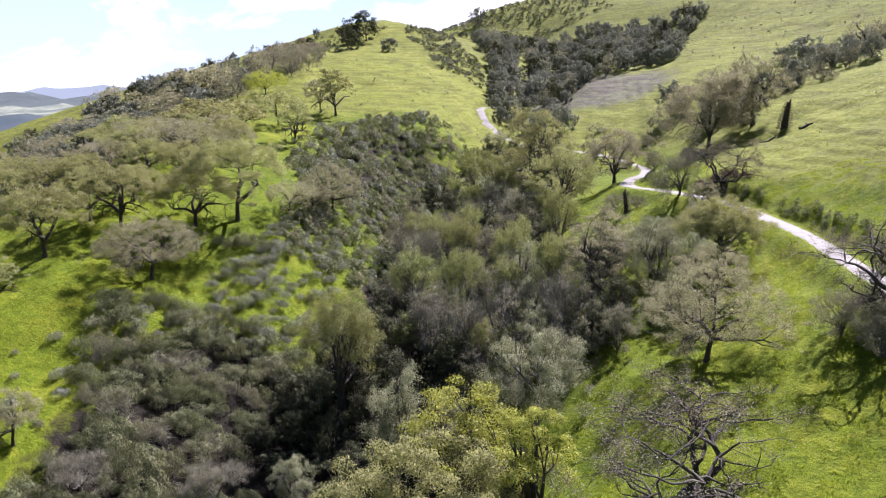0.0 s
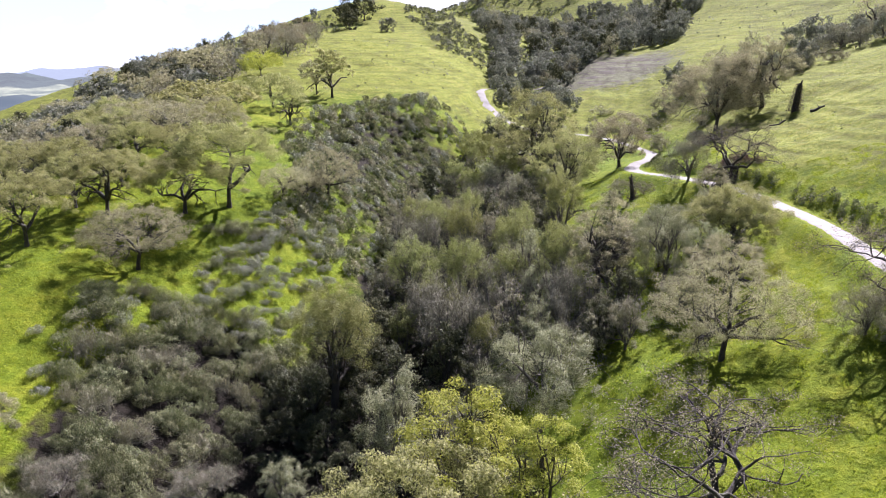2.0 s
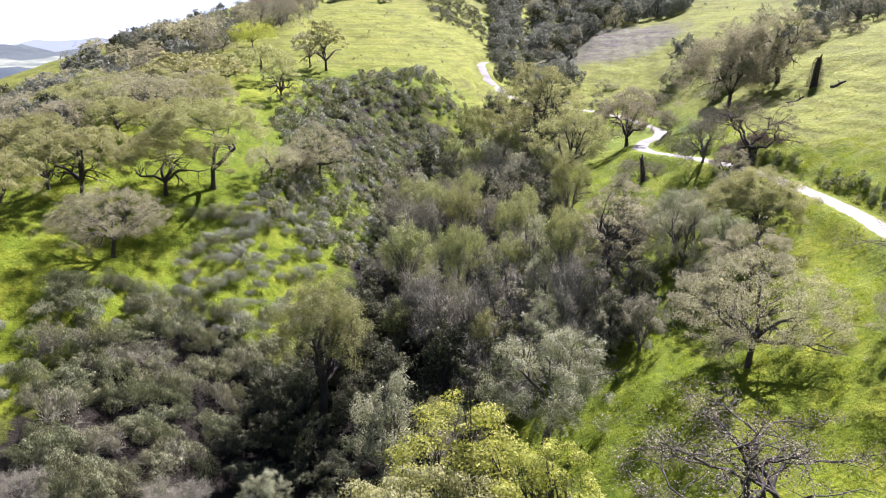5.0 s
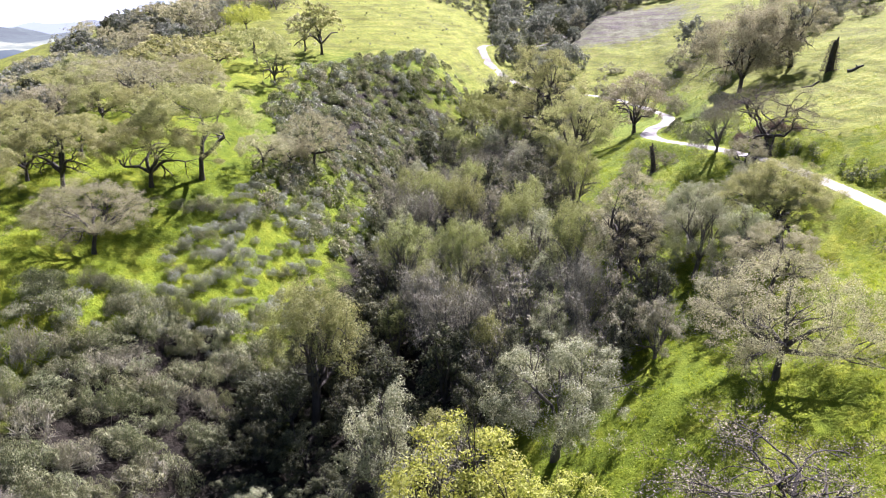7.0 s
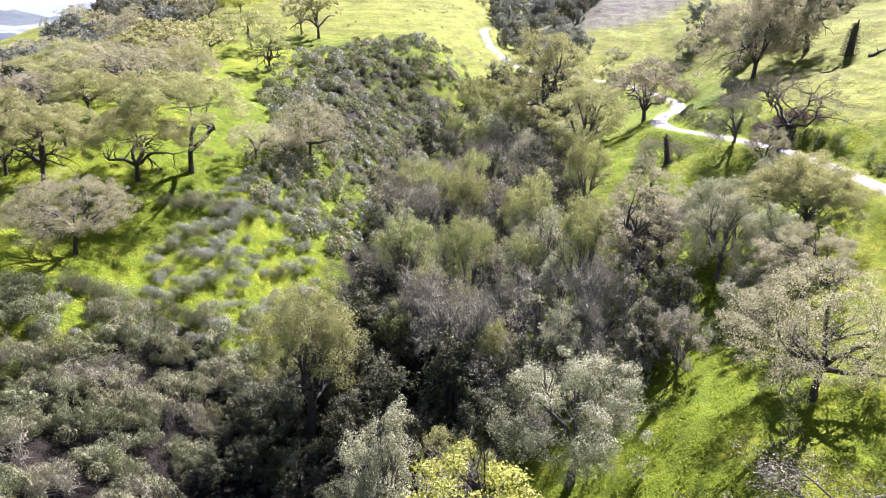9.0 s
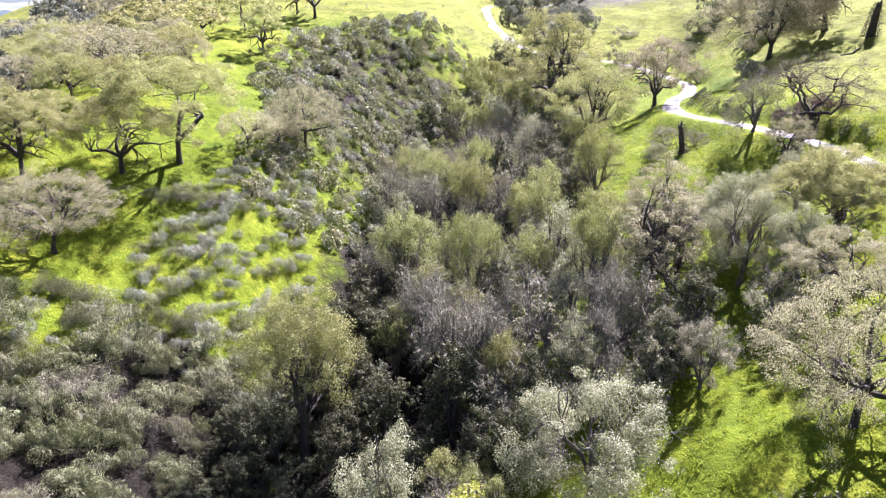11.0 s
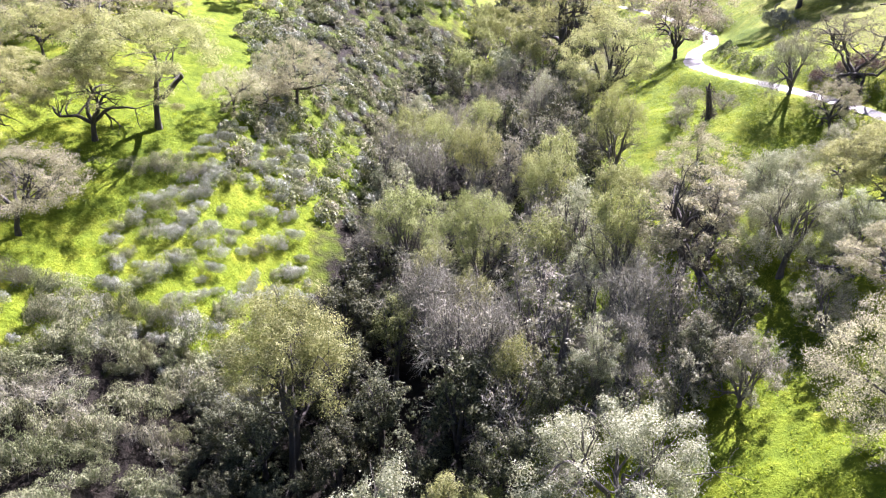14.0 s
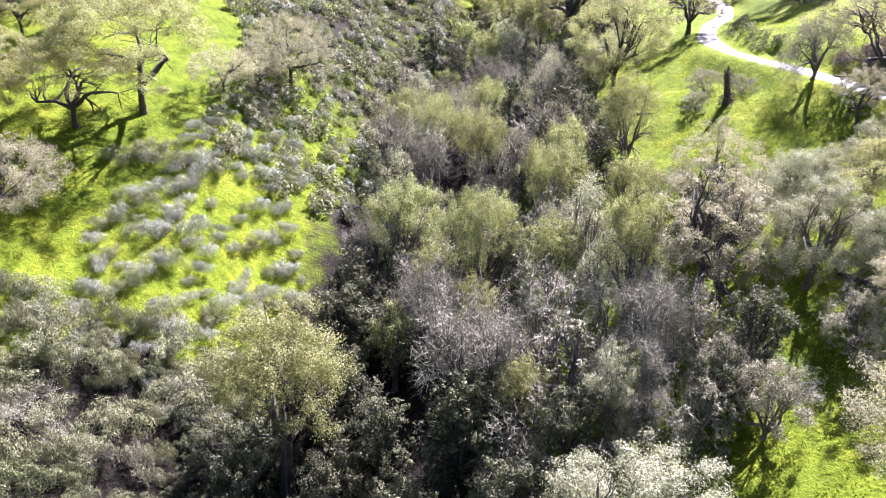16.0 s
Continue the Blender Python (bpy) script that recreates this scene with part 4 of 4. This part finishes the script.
plant("dusty_oak", -26.5, 127.5, 6.0, 4.2, detail=1)
plant("dusty_oak", -23.5, 132.0, 5.0, 3.6, detail=1)
# added bushes cover the hollow floor; their near-black leaves stand in for shade
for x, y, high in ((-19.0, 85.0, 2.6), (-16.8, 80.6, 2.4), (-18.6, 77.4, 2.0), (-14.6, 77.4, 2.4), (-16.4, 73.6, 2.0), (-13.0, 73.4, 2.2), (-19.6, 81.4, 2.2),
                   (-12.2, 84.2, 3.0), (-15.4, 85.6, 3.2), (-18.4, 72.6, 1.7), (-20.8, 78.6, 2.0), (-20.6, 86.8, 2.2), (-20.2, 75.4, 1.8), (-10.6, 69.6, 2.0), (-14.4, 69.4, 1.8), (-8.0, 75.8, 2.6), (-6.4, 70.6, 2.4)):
    plant("live_oak", x, y, high, 2.3, label="low added bush, near-black to stand in for creek shade", group="dark creek brush", detail=1)
fill_creek()
fill_spur_front()
fill_spur()
fill_far_wood()
fill_ridge_wood()
join_woods()
fill_slope_row()


# ---- shrubs ----
def shrub_mesh(name, seed, material, count, size, twiggy=0):
    """A rounded bush two metres wide of several tufts with small upright leaves."""
    rng = np.random.RandomState(seed)
    n = 15
    a = rng.uniform(0, 6.28, n)
    r = np.sqrt(rng.uniform(0, 1, n)) * rng.uniform(0.65, 1.1, n)
    middle = np.c_[r * np.cos(a), r * np.sin(a), rng.uniform(0.15, 0.75, n) * (1.1 - 0.6 * r)]
    wide = rng.uniform(0.18, 0.44, n)
    which = rng.choice(n, count, p=wide**2 / (wide**2).sum())
    ray = unit(rng.normal(0, 1, (count, 3)) + np.array([0, 0, 0.5]))
    spot = middle[which] + ray * wide[which][:, None] * (0.75 + 0.35 * rng.uniform(0, 1, (count, 1)))
    spot[:, 2] = np.maximum(spot[:, 2], 0.03)
    v, f = cards(rng, spot, ray, np.full(count, size), ratio=0.45, tilt=0.38, upright=0.6)
    v2, q2, t2 = twigs(rng, middle[rng.randint(0, n, 60 + twiggy)] * np.array([1, 1, 0.5]), unit(rng.normal(0, 1, (60 + twiggy, 3)) + np.array([0, 0, 1.0])), 0.55, 0.012)
    leaves = mesh_of(name, v, None, f, material=material)
    stems = mesh_of("stem_tuft", v2, q2, t2, material=M_TWIG)
    return leaves, stems


SHRUBS = {
    "sage": [shrub_mesh("foliage", 40 + k, M_SAGE, 2800, 0.066) for k in range(3)],
    "green": [shrub_mesh("foliage", 50 + k, M_BRUSHGREEN, 3600, 0.062) for k in range(3)],
    "grey": [shrub_mesh("foliage", 60 + k, M_GREYLEAF, 1700, 0.06, 260) for k in range(3)],
}
SHRUB_WORDS = {
    "sage": ("sage_bush", "low silvery sage bush on the grassy slope"),
    "green": ("coyote_brush", "dense grey-green coyote brush on the slope"),
    "grey": ("dry_bush", "brownish half-bare bush among the scrub"),
}
SHRUB_AT = []


def bush(kind, x, y, wide, high, group):
    k = len(SHRUB_AT)
    name, label = SHRUB_WORDS[kind]
    thing = tagged(new(name), label, "bush", group)
    long = 1 + 0.28 * math.sin(k * 3.7)
    thing.matrix_world = Matrix.LocRotScale((x, y, float(ground_z(x, y))), Euler((0, 0, k * 2.1)), (wide * long, wide / long, high))
    leaves, stems = SHRUBS[kind][k % 3]
    new("foliage", leaves).parent = thing
    tuft = tagged(new("stem_tuft", stems), kind="stuff")
    tuft.parent = thing
    SHRUB_AT.append((x, y, wide))


def fill_slope_shrubs():
    rng = np.random.RandomState(31)
    # dense brush on the lower slope of the spur
    for x, y in scatter(rng, -48, -13, 48, 94, 2.05):
        left = at_line([(45, -35), (60, -38), (66, -37.5), (70, -36), (75, -39), (82, -42), (87, -44), (91, -42), (95, -35)], y)
        right = at_line([(45, -22), (62, -17), (80, -15), (95, -15)], y)
        if left < x < right and rng.uniform() < 0.82:
            kind = "grey" if rng.uniform() < 0.15 else "green"
            w = rng.uniform(0.7, 2.3)
            if x > -21.3 and 67 < y < 88:
                if rng.uniform() < 0.8:
                    continue
                kind, w = "grey", 0.8 * w
            bush(kind, x, y, w, rng.uniform(1.2, 2.5) * w**0.5, "brush on the lower slope")
    # scattered silver bushes on the grass
    for x, y in scatter(rng, -41, -13, 88, 128, 1.9):
        left = at_line([(88, -40), (100, -34), (115, -29), (128, -26)], y)
        right = at_line([(88, -15), (104, -14), (112, -17), (128, -12)], y)
        if left < x < right:
            dense = 0.8 + 1.0 * float(wave(np.array(x), np.array(y), 7, 12))
            if y > 114 or x > -23 or 101 < y < 109 and x > -27:
                dense += 0.45
            if rng.uniform() < dense:
                w = rng.uniform(0.6, 1.5)
                bush("sage" if rng.uniform() < 0.8 else "green", x, y, w, w * rng.uniform(0.95, 1.35), "bushes on the grassy slope")


fill_slope_shrubs()
for x, y, w in ((-45.7, 83.9, 0.9), (-42.6, 77.8, 1.2), (-41.0, 74.6, 1.0), (-44.7, 71.8, 1.1), (-46.6, 76.2, 0.6), (-48.5, 80.2, 0.55), (-40.8, 69.4, 0.8), (-47.6, 68.4, 0.7)):
    bush("grey" if w < 0.9 else "sage", x, y, w, 1.1 * w, "single bushes at the meadow's edge")
for dx, dy, kind in ((0, 0, "green"), (1.8, 0.6, "grey"), (3.5, 0.2, "green"), (-1.6, 0.9, "green"), (5.2, 0.9, "grey"), (1.0, 2.2, "green"), (3.2, 2.4, "green"), (6.6, 2.0, "sage")):
    bush(kind, -32.5 + dx, 112.5 + dy, 1.35, 1.5, "dark bushes under the forked oak")


def scrub_field(name, label, seed, places, count, size, kinds):
    """Countless low bushes as one cover."""
    rng = np.random.RandomState(seed)
    for which, material in enumerate(kinds):
        mine = [p for k, p in enumerate(places) if k % len(kinds) == which]
        if not mine:
            continue
        p = np.array(mine)
        n = len(p)
        w = p[:, 2]
        lump = rng.randint(0, 5, n * count)
        off = rng.normal(0, 0.24, (n, 5, 3)) * np.array([1, 1, 0.35])
        owner = np.repeat(np.arange(n), count)
        ray = unit(rng.normal(0, 1, (n * count, 3)) + np.array([0, 0, 0.55]))
        rel = off[owner, lump] + ray * 0.45 * (0.8 + 0.3 * rng.uniform(0, 1, (n * count, 1)))
        rel[:, 2] = np.abs(rel[:, 2] + 0.45)
        spot = rel * w[owner][:, None]
        spot[:, :2] += p[owner, :2]
        spot[:, 2] += ground_z(spot[:, 0], spot[:, 1])
        v, f = cards(rng, spot, ray, size * w[owner], ratio=0.55, upright=0.3)
        tagged(new(name, mesh_of(name, v, None, f, material=material)), label, "scrub", kind="stuff")


def fill_scrub():
    rng = np.random.RandomState(33)
    face = []
    for x, y in scatter(rng, -40, 14, 116, 212, 1.65):
        left = at_line([(116, -25), (135, -26), (155, -31), (180, -32), (200, -26), (212, -20)], y)
        right = at_line([(116, -9), (135, -8), (150, -5), (165, 0), (185, 8), (200, 9), (212, 8)], y)
        edge = at_line([(-40, 186), (-28, 192), (-15, 203), (-3, 206), (5, 200), (14, 190)], x)
        rag = 2.5 * float(wave(np.array(x), np.array(y), 6, 16)) + rng.normal(0, 1.4)
        open_patch = float(wave(np.array(x), np.array(y), 9, 15)) > (0.75 if y < 160 else 0.42)
        if left + rag < x < right and y < edge + 2.2 * rag and not open_patch:
            face.append((x, y, rng.uniform(0.75, 1.3) if rng.uniform() < 0.75 else rng.uniform(1.4, 2.1)))
    scrub_field("scrub", "dense silvery-green scrub covering the hillside", 34, face, 220, 0.19, [M_SAGE, M_BRUSHGREEN, M_SAGE, M_BRUSHGREEN, M_BRUSHGREEN, M_GREYLEAF])
    far = []
    for x, y in scatter(rng, -40, 26, 304, 440, 2.1):
        left = at_line([(304, 14), (312, 6), (324, -4), (350, -6), (380, -10), (410, -20), (440, -20)], y)
        right = at_line([(304, 15), (330, 22), (353, 19), (366, 15), (392, 8), (440, 2)], y)
        if left < x < right and wave(np.array(x), np.array(y), 16, 17) > -0.4:
            far.append((x, y, rng.uniform(0.6, 1.8)))
    for x, y in scatter(rng, -85, -46, 355, 410, 3.2):
        if x < -50 + 0.2 * (380 - y) and rng.uniform() < 0.6:
            far.append((x, y, rng.uniform(0.6, 1.7)))
    for x, y in scatter(rng, 0, 110, 520, 625, 3.6):
        ridge = 590 - 0.2 * (x - 40)
        if wave(np.array(x), np.array(y), 26, 18) > (0.02 if y < ridge - 12 else -0.45):
            far.append((x, y, rng.uniform(0.9, 2.4)))
    for x, y in scatter(rng, 105, 190, 300, 440, 5.5):
        if wave(np.array(x), np.array(y), 18, 19) > 0.15:
            far.append((x, y, rng.uniform(0.3, 0.8)))
    for k in range(60):
        far.append((rng.uniform(-40, 10), rng.uniform(215, 330), rng.uniform(0.2, 0.6)))
    scrub_field("hill_scrub", "dark low scrub on the far hill", 35, far, 76, 0.3, [M_BRUSHGREEN, M_WOOD_HAZY, M_LIVE])
    tufts = []
    for x, y in zip(rng.uniform(28, 170, 4200), rng.uniform(96, 420, 4200)):
        if x > at_line(BENCH, y) + 6 and wave(np.array(x), np.array(y), 22, 20) > -0.2:
            tufts.append((x, y, rng.uniform(0.10, 0.32)))
    scrub_field("pasture_tufts", "small dark weed tufts on the pasture", 37, tufts, 12, 0.55, [M_BRUSHGREEN, M_GRASS])
    bank = []
    t = trail_points(1.0)
    side = unit(np.gradient(t, axis=0))
    for k in range(28, 120):
        for m in range(2):
            if rng.uniform() < 0.62:
                d = rng.uniform(2.6, 5.2)
                x, y = t[k] + np.array([side[k][1], -side[k][0]]) * d
                bank.append((x, y, rng.uniform(0.5, 1.05)))
    scrub_field("bank_scrub", "dark low brush along the cut bank", 36, bank, 110, 0.24, [M_BRUSHGREEN])


fill_scrub()


# ---- dead trunks and fallen wood ----
def crooked(rng, start, way, length, r0, r1, n=7, wiggle=0.12):
    """A crooked stick: points and radii."""
    p, d = np.array(start, float), unit(np.array(way, float))
    pts, rad = [p], [r0]
    for k in range(n):
        d = unit(d + rng.normal(0, wiggle, 3))
        p = p + d * length / n
        pts.append(p)
        rad.append(r0 + (r1 - r0) * (k + 1) / n)
    return np.array(pts), rad, None, 0


def dead_trunk(x, y, high, thick, lean, label, seed, vines):
    """A broken dead trunk with splintered tips, wrapped in dry vines."""
    rng = np.random.RandomState(seed)
    thing = tagged(new("dead_trunk"), label, "tree trunk")
    thing.location = (x, y, float(ground_z(x, y)))
    stem = crooked(rng, (0, 0, -0.4), (lean, 0.05, 1), high * 0.8, thick, thick * 0.62, 8, 0.035)
    new("trunk", mesh_of("trunk", *tubes([stem], 9), material=M_BARK, smooth=True)).parent = thing
    top = stem[0][-1]
    for k, (dx, part_high) in enumerate(((lean + 0.3, 0.2), (lean - 0.5, 0.12))):
        tip = crooked(rng, top - np.array([0, 0, 0.25]), (dx, 0.1 * k, 1), high * part_high, thick * 0.42, 0.08, 5, 0.1)
        new("splinter", mesh_of("splinter", *tubes([tip], 6), material=M_BARK, smooth=True)).parent = thing
    n = vines
    u = rng.uniform(0, 0.95, n) ** 1.5
    around = rng.uniform(0, 6.28, n)
    wide = thick * (1.75 - 1.2 * u) * rng.uniform(0.7, 1.35, n)
    spot = np.c_[np.interp(u * high * 0.8, stem[0][:, 2], stem[0][:, 0]) + np.cos(around) * wide, np.sin(around) * wide, u * high * 0.85]
    out = np.c_[np.cos(around), np.sin(around), 0.4 + 0 * around]
    v, q, t = twigs(rng, spot, out + np.array([0, 0, -0.9]), 0.26, 0.02, 0.4)
    v2, f2 = cards(rng, spot, out, np.full(n, 0.15))
    tagged(new("vine_cover", mesh_of("vine_cover", np.concatenate([v, v2]), q, np.concatenate([t, f2 + len(v)]), material=M_VINE)), kind="stuff").parent = thing


def fallen_log(points_way, x, y, length, r, seed, branches, label):
    """A dark fallen limb on the grass, with stubs of branches."""
    rng = np.random.RandomState(seed)
    thing = tagged(new("fallen_log"), label, "log")
    thing.location = (x, y, float(ground_z(x, y)))
    main = crooked(rng, (0, 0, r * 0.7), points_way, length, r, r * 0.5, 8, 0.16)
    pts = main[0]
    pts[:, 2] = ground_z(x + pts[:, 0], y + pts[:, 1]) - thing.location[2] + r * 0.75
    new("log", mesh_of("log", *tubes([main], 8), material=M_BARK, smooth=True)).parent = thing
    for k in range(branches):
        at = pts[rng.randint(2, 7)]
        stub = crooked(rng, at, (rng.normal(0, 1), rng.normal(0, 1), 0.7), length * 0.28, r * 0.5, 0.03, 5, 0.2)
        new("stub", mesh_of("stub", *tubes([stub], 5), material=M_BARK, smooth=True)).parent = thing


dead_trunk(67.5, 151.6, 6.6, 0.72, 0.05, "tall dark broken trunk wrapped in dry vines on the pasture", 71, 1500)
dead_trunk(29.2, 119.2, 4.6, 0.42, -0.04, "charred dark stump with a thin spike below the trail", 72, 500)
fallen_log((-1, -0.25, 0), 64.2, 147.8, 3.4, 0.17, 73, 3, "crooked dark fallen branch lying on the pasture")
fallen_log((1, -0.3, 0), 68.4, 147.2, 2.6, 0.30, 74, 2, "short dark fallen log beside the broken trunk")
fallen_log((0.1, -1, 0), 28.2, 89.4, 4.6, 0.26, 75, 2, "dark fallen trunk lying in the grass")
fallen_log((1, -0.5, 0), 39.6, 118.6, 2.4, 0.10, 76, 2, "small dead branch beside the trail")
fallen_log((0.9, -0.5, 0), 20.5, 126.0, 3.2, 0.16, 77, 2, "dark dead branch in the grass above the thicket")

SHRUBS["maroon"] = [shrub_mesh("foliage", 80 + k, M_MAROON, 1300, 0.10, 120) for k in range(3)]
SHRUB_WORDS["maroon"] = ("reddish_bush", "reddish-brown leafless brush on the trail bank")
for dx, dy in ((0, 0), (1.9, -1.0), (3.6, -2.2), (-1.7, 1.3), (2.4, 0.9)):
    bush("maroon", 43.0 + dx, 119.5 + dy, 1.3, 1.5, "reddish brush on the bank")


# ---- grass blades on the nearer meadows ----
def fill_grass():
    rng = np.random.RandomState(41)
    xs, ys = [], []
    for x0, x1, y0, y1, n in ((-66, -14, 66, 126, 38000), (10, 62, 40, 112, 62000), (22, 50, 108, 150, 12000)):
        xs.append(rng.uniform(x0, x1, n))
        ys.append(rng.uniform(y0, y1, n))
    x, y = np.concatenate(xs), np.concatenate(ys)
    dry, brown, shaded_litter = cover_of(x, y)
    t = trail_points(2.0)
    off = np.min(np.hypot(x[:, None] - t[None, :, 0], y[:, None] - t[None, :, 1]), 1)
    thick = wave(x, y, 4.5, 44) + 0.6 * wave(x, y, 1.7, 45)
    keep = (shaded_litter < 0.4) & (off > 2.2) & (thick > -0.35)
    x, y, thick = x[keep], y[keep], thick[keep]
    n = len(x)
    k = 3
    base = np.repeat(np.c_[x, y, ground_z(x, y)], k, 0) + rng.normal(0, 0.12, (n * k, 3)) * np.array([1, 1, 0])
    high = np.repeat(0.06 + 0.09 * np.clip(thick + 0.4, 0, 1.4), k) * rng.uniform(0.7, 1.3, n * k)
    a = rng.uniform(0, 6.28, n * k)
    side = np.c_[np.cos(a), np.sin(a), 0 * a] * 0.045
    tip = base + np.c_[rng.normal(0, 0.10, n * k), rng.normal(0, 0.10, n * k), high]
    v = np.stack([base - side, base + side, tip], 1).reshape(-1, 3)
    tagged(new("grass", mesh_of("grass", v, None, np.arange(3 * n * k).reshape(-1, 3), material=M_GRASS)), "lush bright green spring grass", "grass", kind="stuff")


fill_grass()


# ---- sky and distance ----
def cloud_material():
    n = Nodes("bright_clouds")
    at = n.add("TexCoord").outputs["Object"]
    flat = n.add("Mapping", Vector=at, Scale=(1, 1, 1.9)).outputs[0]
    billow = n.add("TexNoise", Vector=flat, Scale=0.0011, Detail=9.0, Roughness=0.55, Distortion=0.35).outputs[0]
    low = n.add("SeparateXYZ", Vector=at).outputs[2]
    lift = n.add("MapRange", Value=low, From_Min=100.0, From_Max=1300.0, To_Min=0.20, To_Max=-0.03).outputs[0]
    body = n.add("Math", Value=billow)
    n.tree.links.new(lift, body.inputs[1])
    cover = n.ramp(body.outputs[0], [(0.62, (0, 0, 0)), (0.71, (1, 1, 1))])
    shade = n.ramp(n.noise(flat, 0.0032, 6), [(0.38, (0.60, 0.62, 0.66)), (0.58, (1.0, 1.0, 1.0))])
    glow = n.add("Emission", Color=shade, Strength=0.62).outputs[0]
    end = n.add("MixShader", Fac=cover)
    blue = n.ramp(n.add("MapRange", Value=low, From_Min=0.0, From_Max=1500.0).outputs[0], [(0.0, (0.78, 0.90, 1.0)), (1.0, (0.42, 0.70, 0.96))])
    n.tree.links.new(n.add("Emission", Color=blue, Strength=0.42).outputs[0], end.inputs[1])
    n.tree.links.new(glow, end.inputs[2])
    return n.done(end.outputs[0])


def cloud_bank():
    a = np.radians(np.linspace(-75, 75, 61))
    z = np.linspace(-120, 1500, 13)
    r = 4500 - 0.35 * np.clip(z - 200, 0, None)
    v = np.stack([np.sin(a)[None] * r[:, None], np.cos(a)[None] * r[:, None], np.repeat(z[:, None], 61, 1)], -1)
    j, i = np.meshgrid(np.arange(12), np.arange(60), indexing="ij")
    f = np.stack([j * 61 + i, j * 61 + i + 1, (j + 1) * 61 + i + 1, (j + 1) * 61 + i], -1)
    tagged(new("backdrop_clouds", mesh_of("backdrop_clouds", v, f, material=cloud_material(), smooth=True)), "bright white cumulus clouds in a pale blue sky", "sky", kind="structure")


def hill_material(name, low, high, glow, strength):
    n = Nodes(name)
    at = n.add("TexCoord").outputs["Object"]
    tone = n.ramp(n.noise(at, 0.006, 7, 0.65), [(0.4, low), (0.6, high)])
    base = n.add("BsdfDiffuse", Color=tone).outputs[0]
    # bluish emission laid over the hill colour in place of distance haze
    haze_glow = n.add("Emission", Color=(*glow, 1), Strength=strength).outputs[0]
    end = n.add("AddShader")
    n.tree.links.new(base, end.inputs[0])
    n.tree.links.new(haze_glow, end.inputs[1])
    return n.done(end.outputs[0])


def far_range(name, y0, y1, x0, x1, foot, top, seed, material):
    """A range of distant hills."""
    xs, ys = np.linspace(x0, x1, 130), np.linspace(y0, y1, 40)
    X, Y = np.meshgrid(xs, ys)
    u = (Y - y0) / (y1 - y0)
    rise = np.clip(u * 1.5, 0, 1) ** 1.3 * np.clip((1 - u) * 5, 0, 1)
    folds = 1 - np.abs(wave(X, Y, 700, seed)) * 0.5 - np.abs(wave(X, Y, 260, seed + 1)) * 0.28
    Z = foot + (top - foot) * rise * np.clip(folds + 0.12, 0, 1.1) - 30 * (u == 0)
    j, i = np.meshgrid(np.arange(39), np.arange(129), indexing="ij")
    f = np.stack([j * 130 + i, j * 130 + i + 1, (j + 1) * 130 + i + 1, (j + 1) * 130 + i], -1)
    tagged(new(name, mesh_of(name, np.stack([X, Y, Z], -1), f, material=material, smooth=True)), "distant blue-green hills with haze added as glow", "hills", kind="structure")


cloud_bank()
# nearest range coloured dark for cloud shade; all three glow for haze
far_range("backdrop_hills_1", 1300, 2000, -3200, 300, -80, -24, 61, hill_material("hills_painted_shade", (0.012, 0.018, 0.02), (0.03, 0.036, 0.032), (0.55, 0.66, 0.76), 0.10))
far_range("backdrop_hills_2", 1950, 3600, -4200, 300, -60, 16, 63, hill_material("pale_hills_haze_glow", (0.02, 0.03, 0.022), (0.17, 0.18, 0.115), (0.60, 0.66, 0.66), 0.15))
far_range("backdrop_hills_3", 3500, 4300, -4200, 600, -40, 46, 66, hill_material("hills_blue_haze_glow", (0.03, 0.035, 0.04), (0.05, 0.055, 0.06), (0.62, 0.69, 0.78), 0.29))
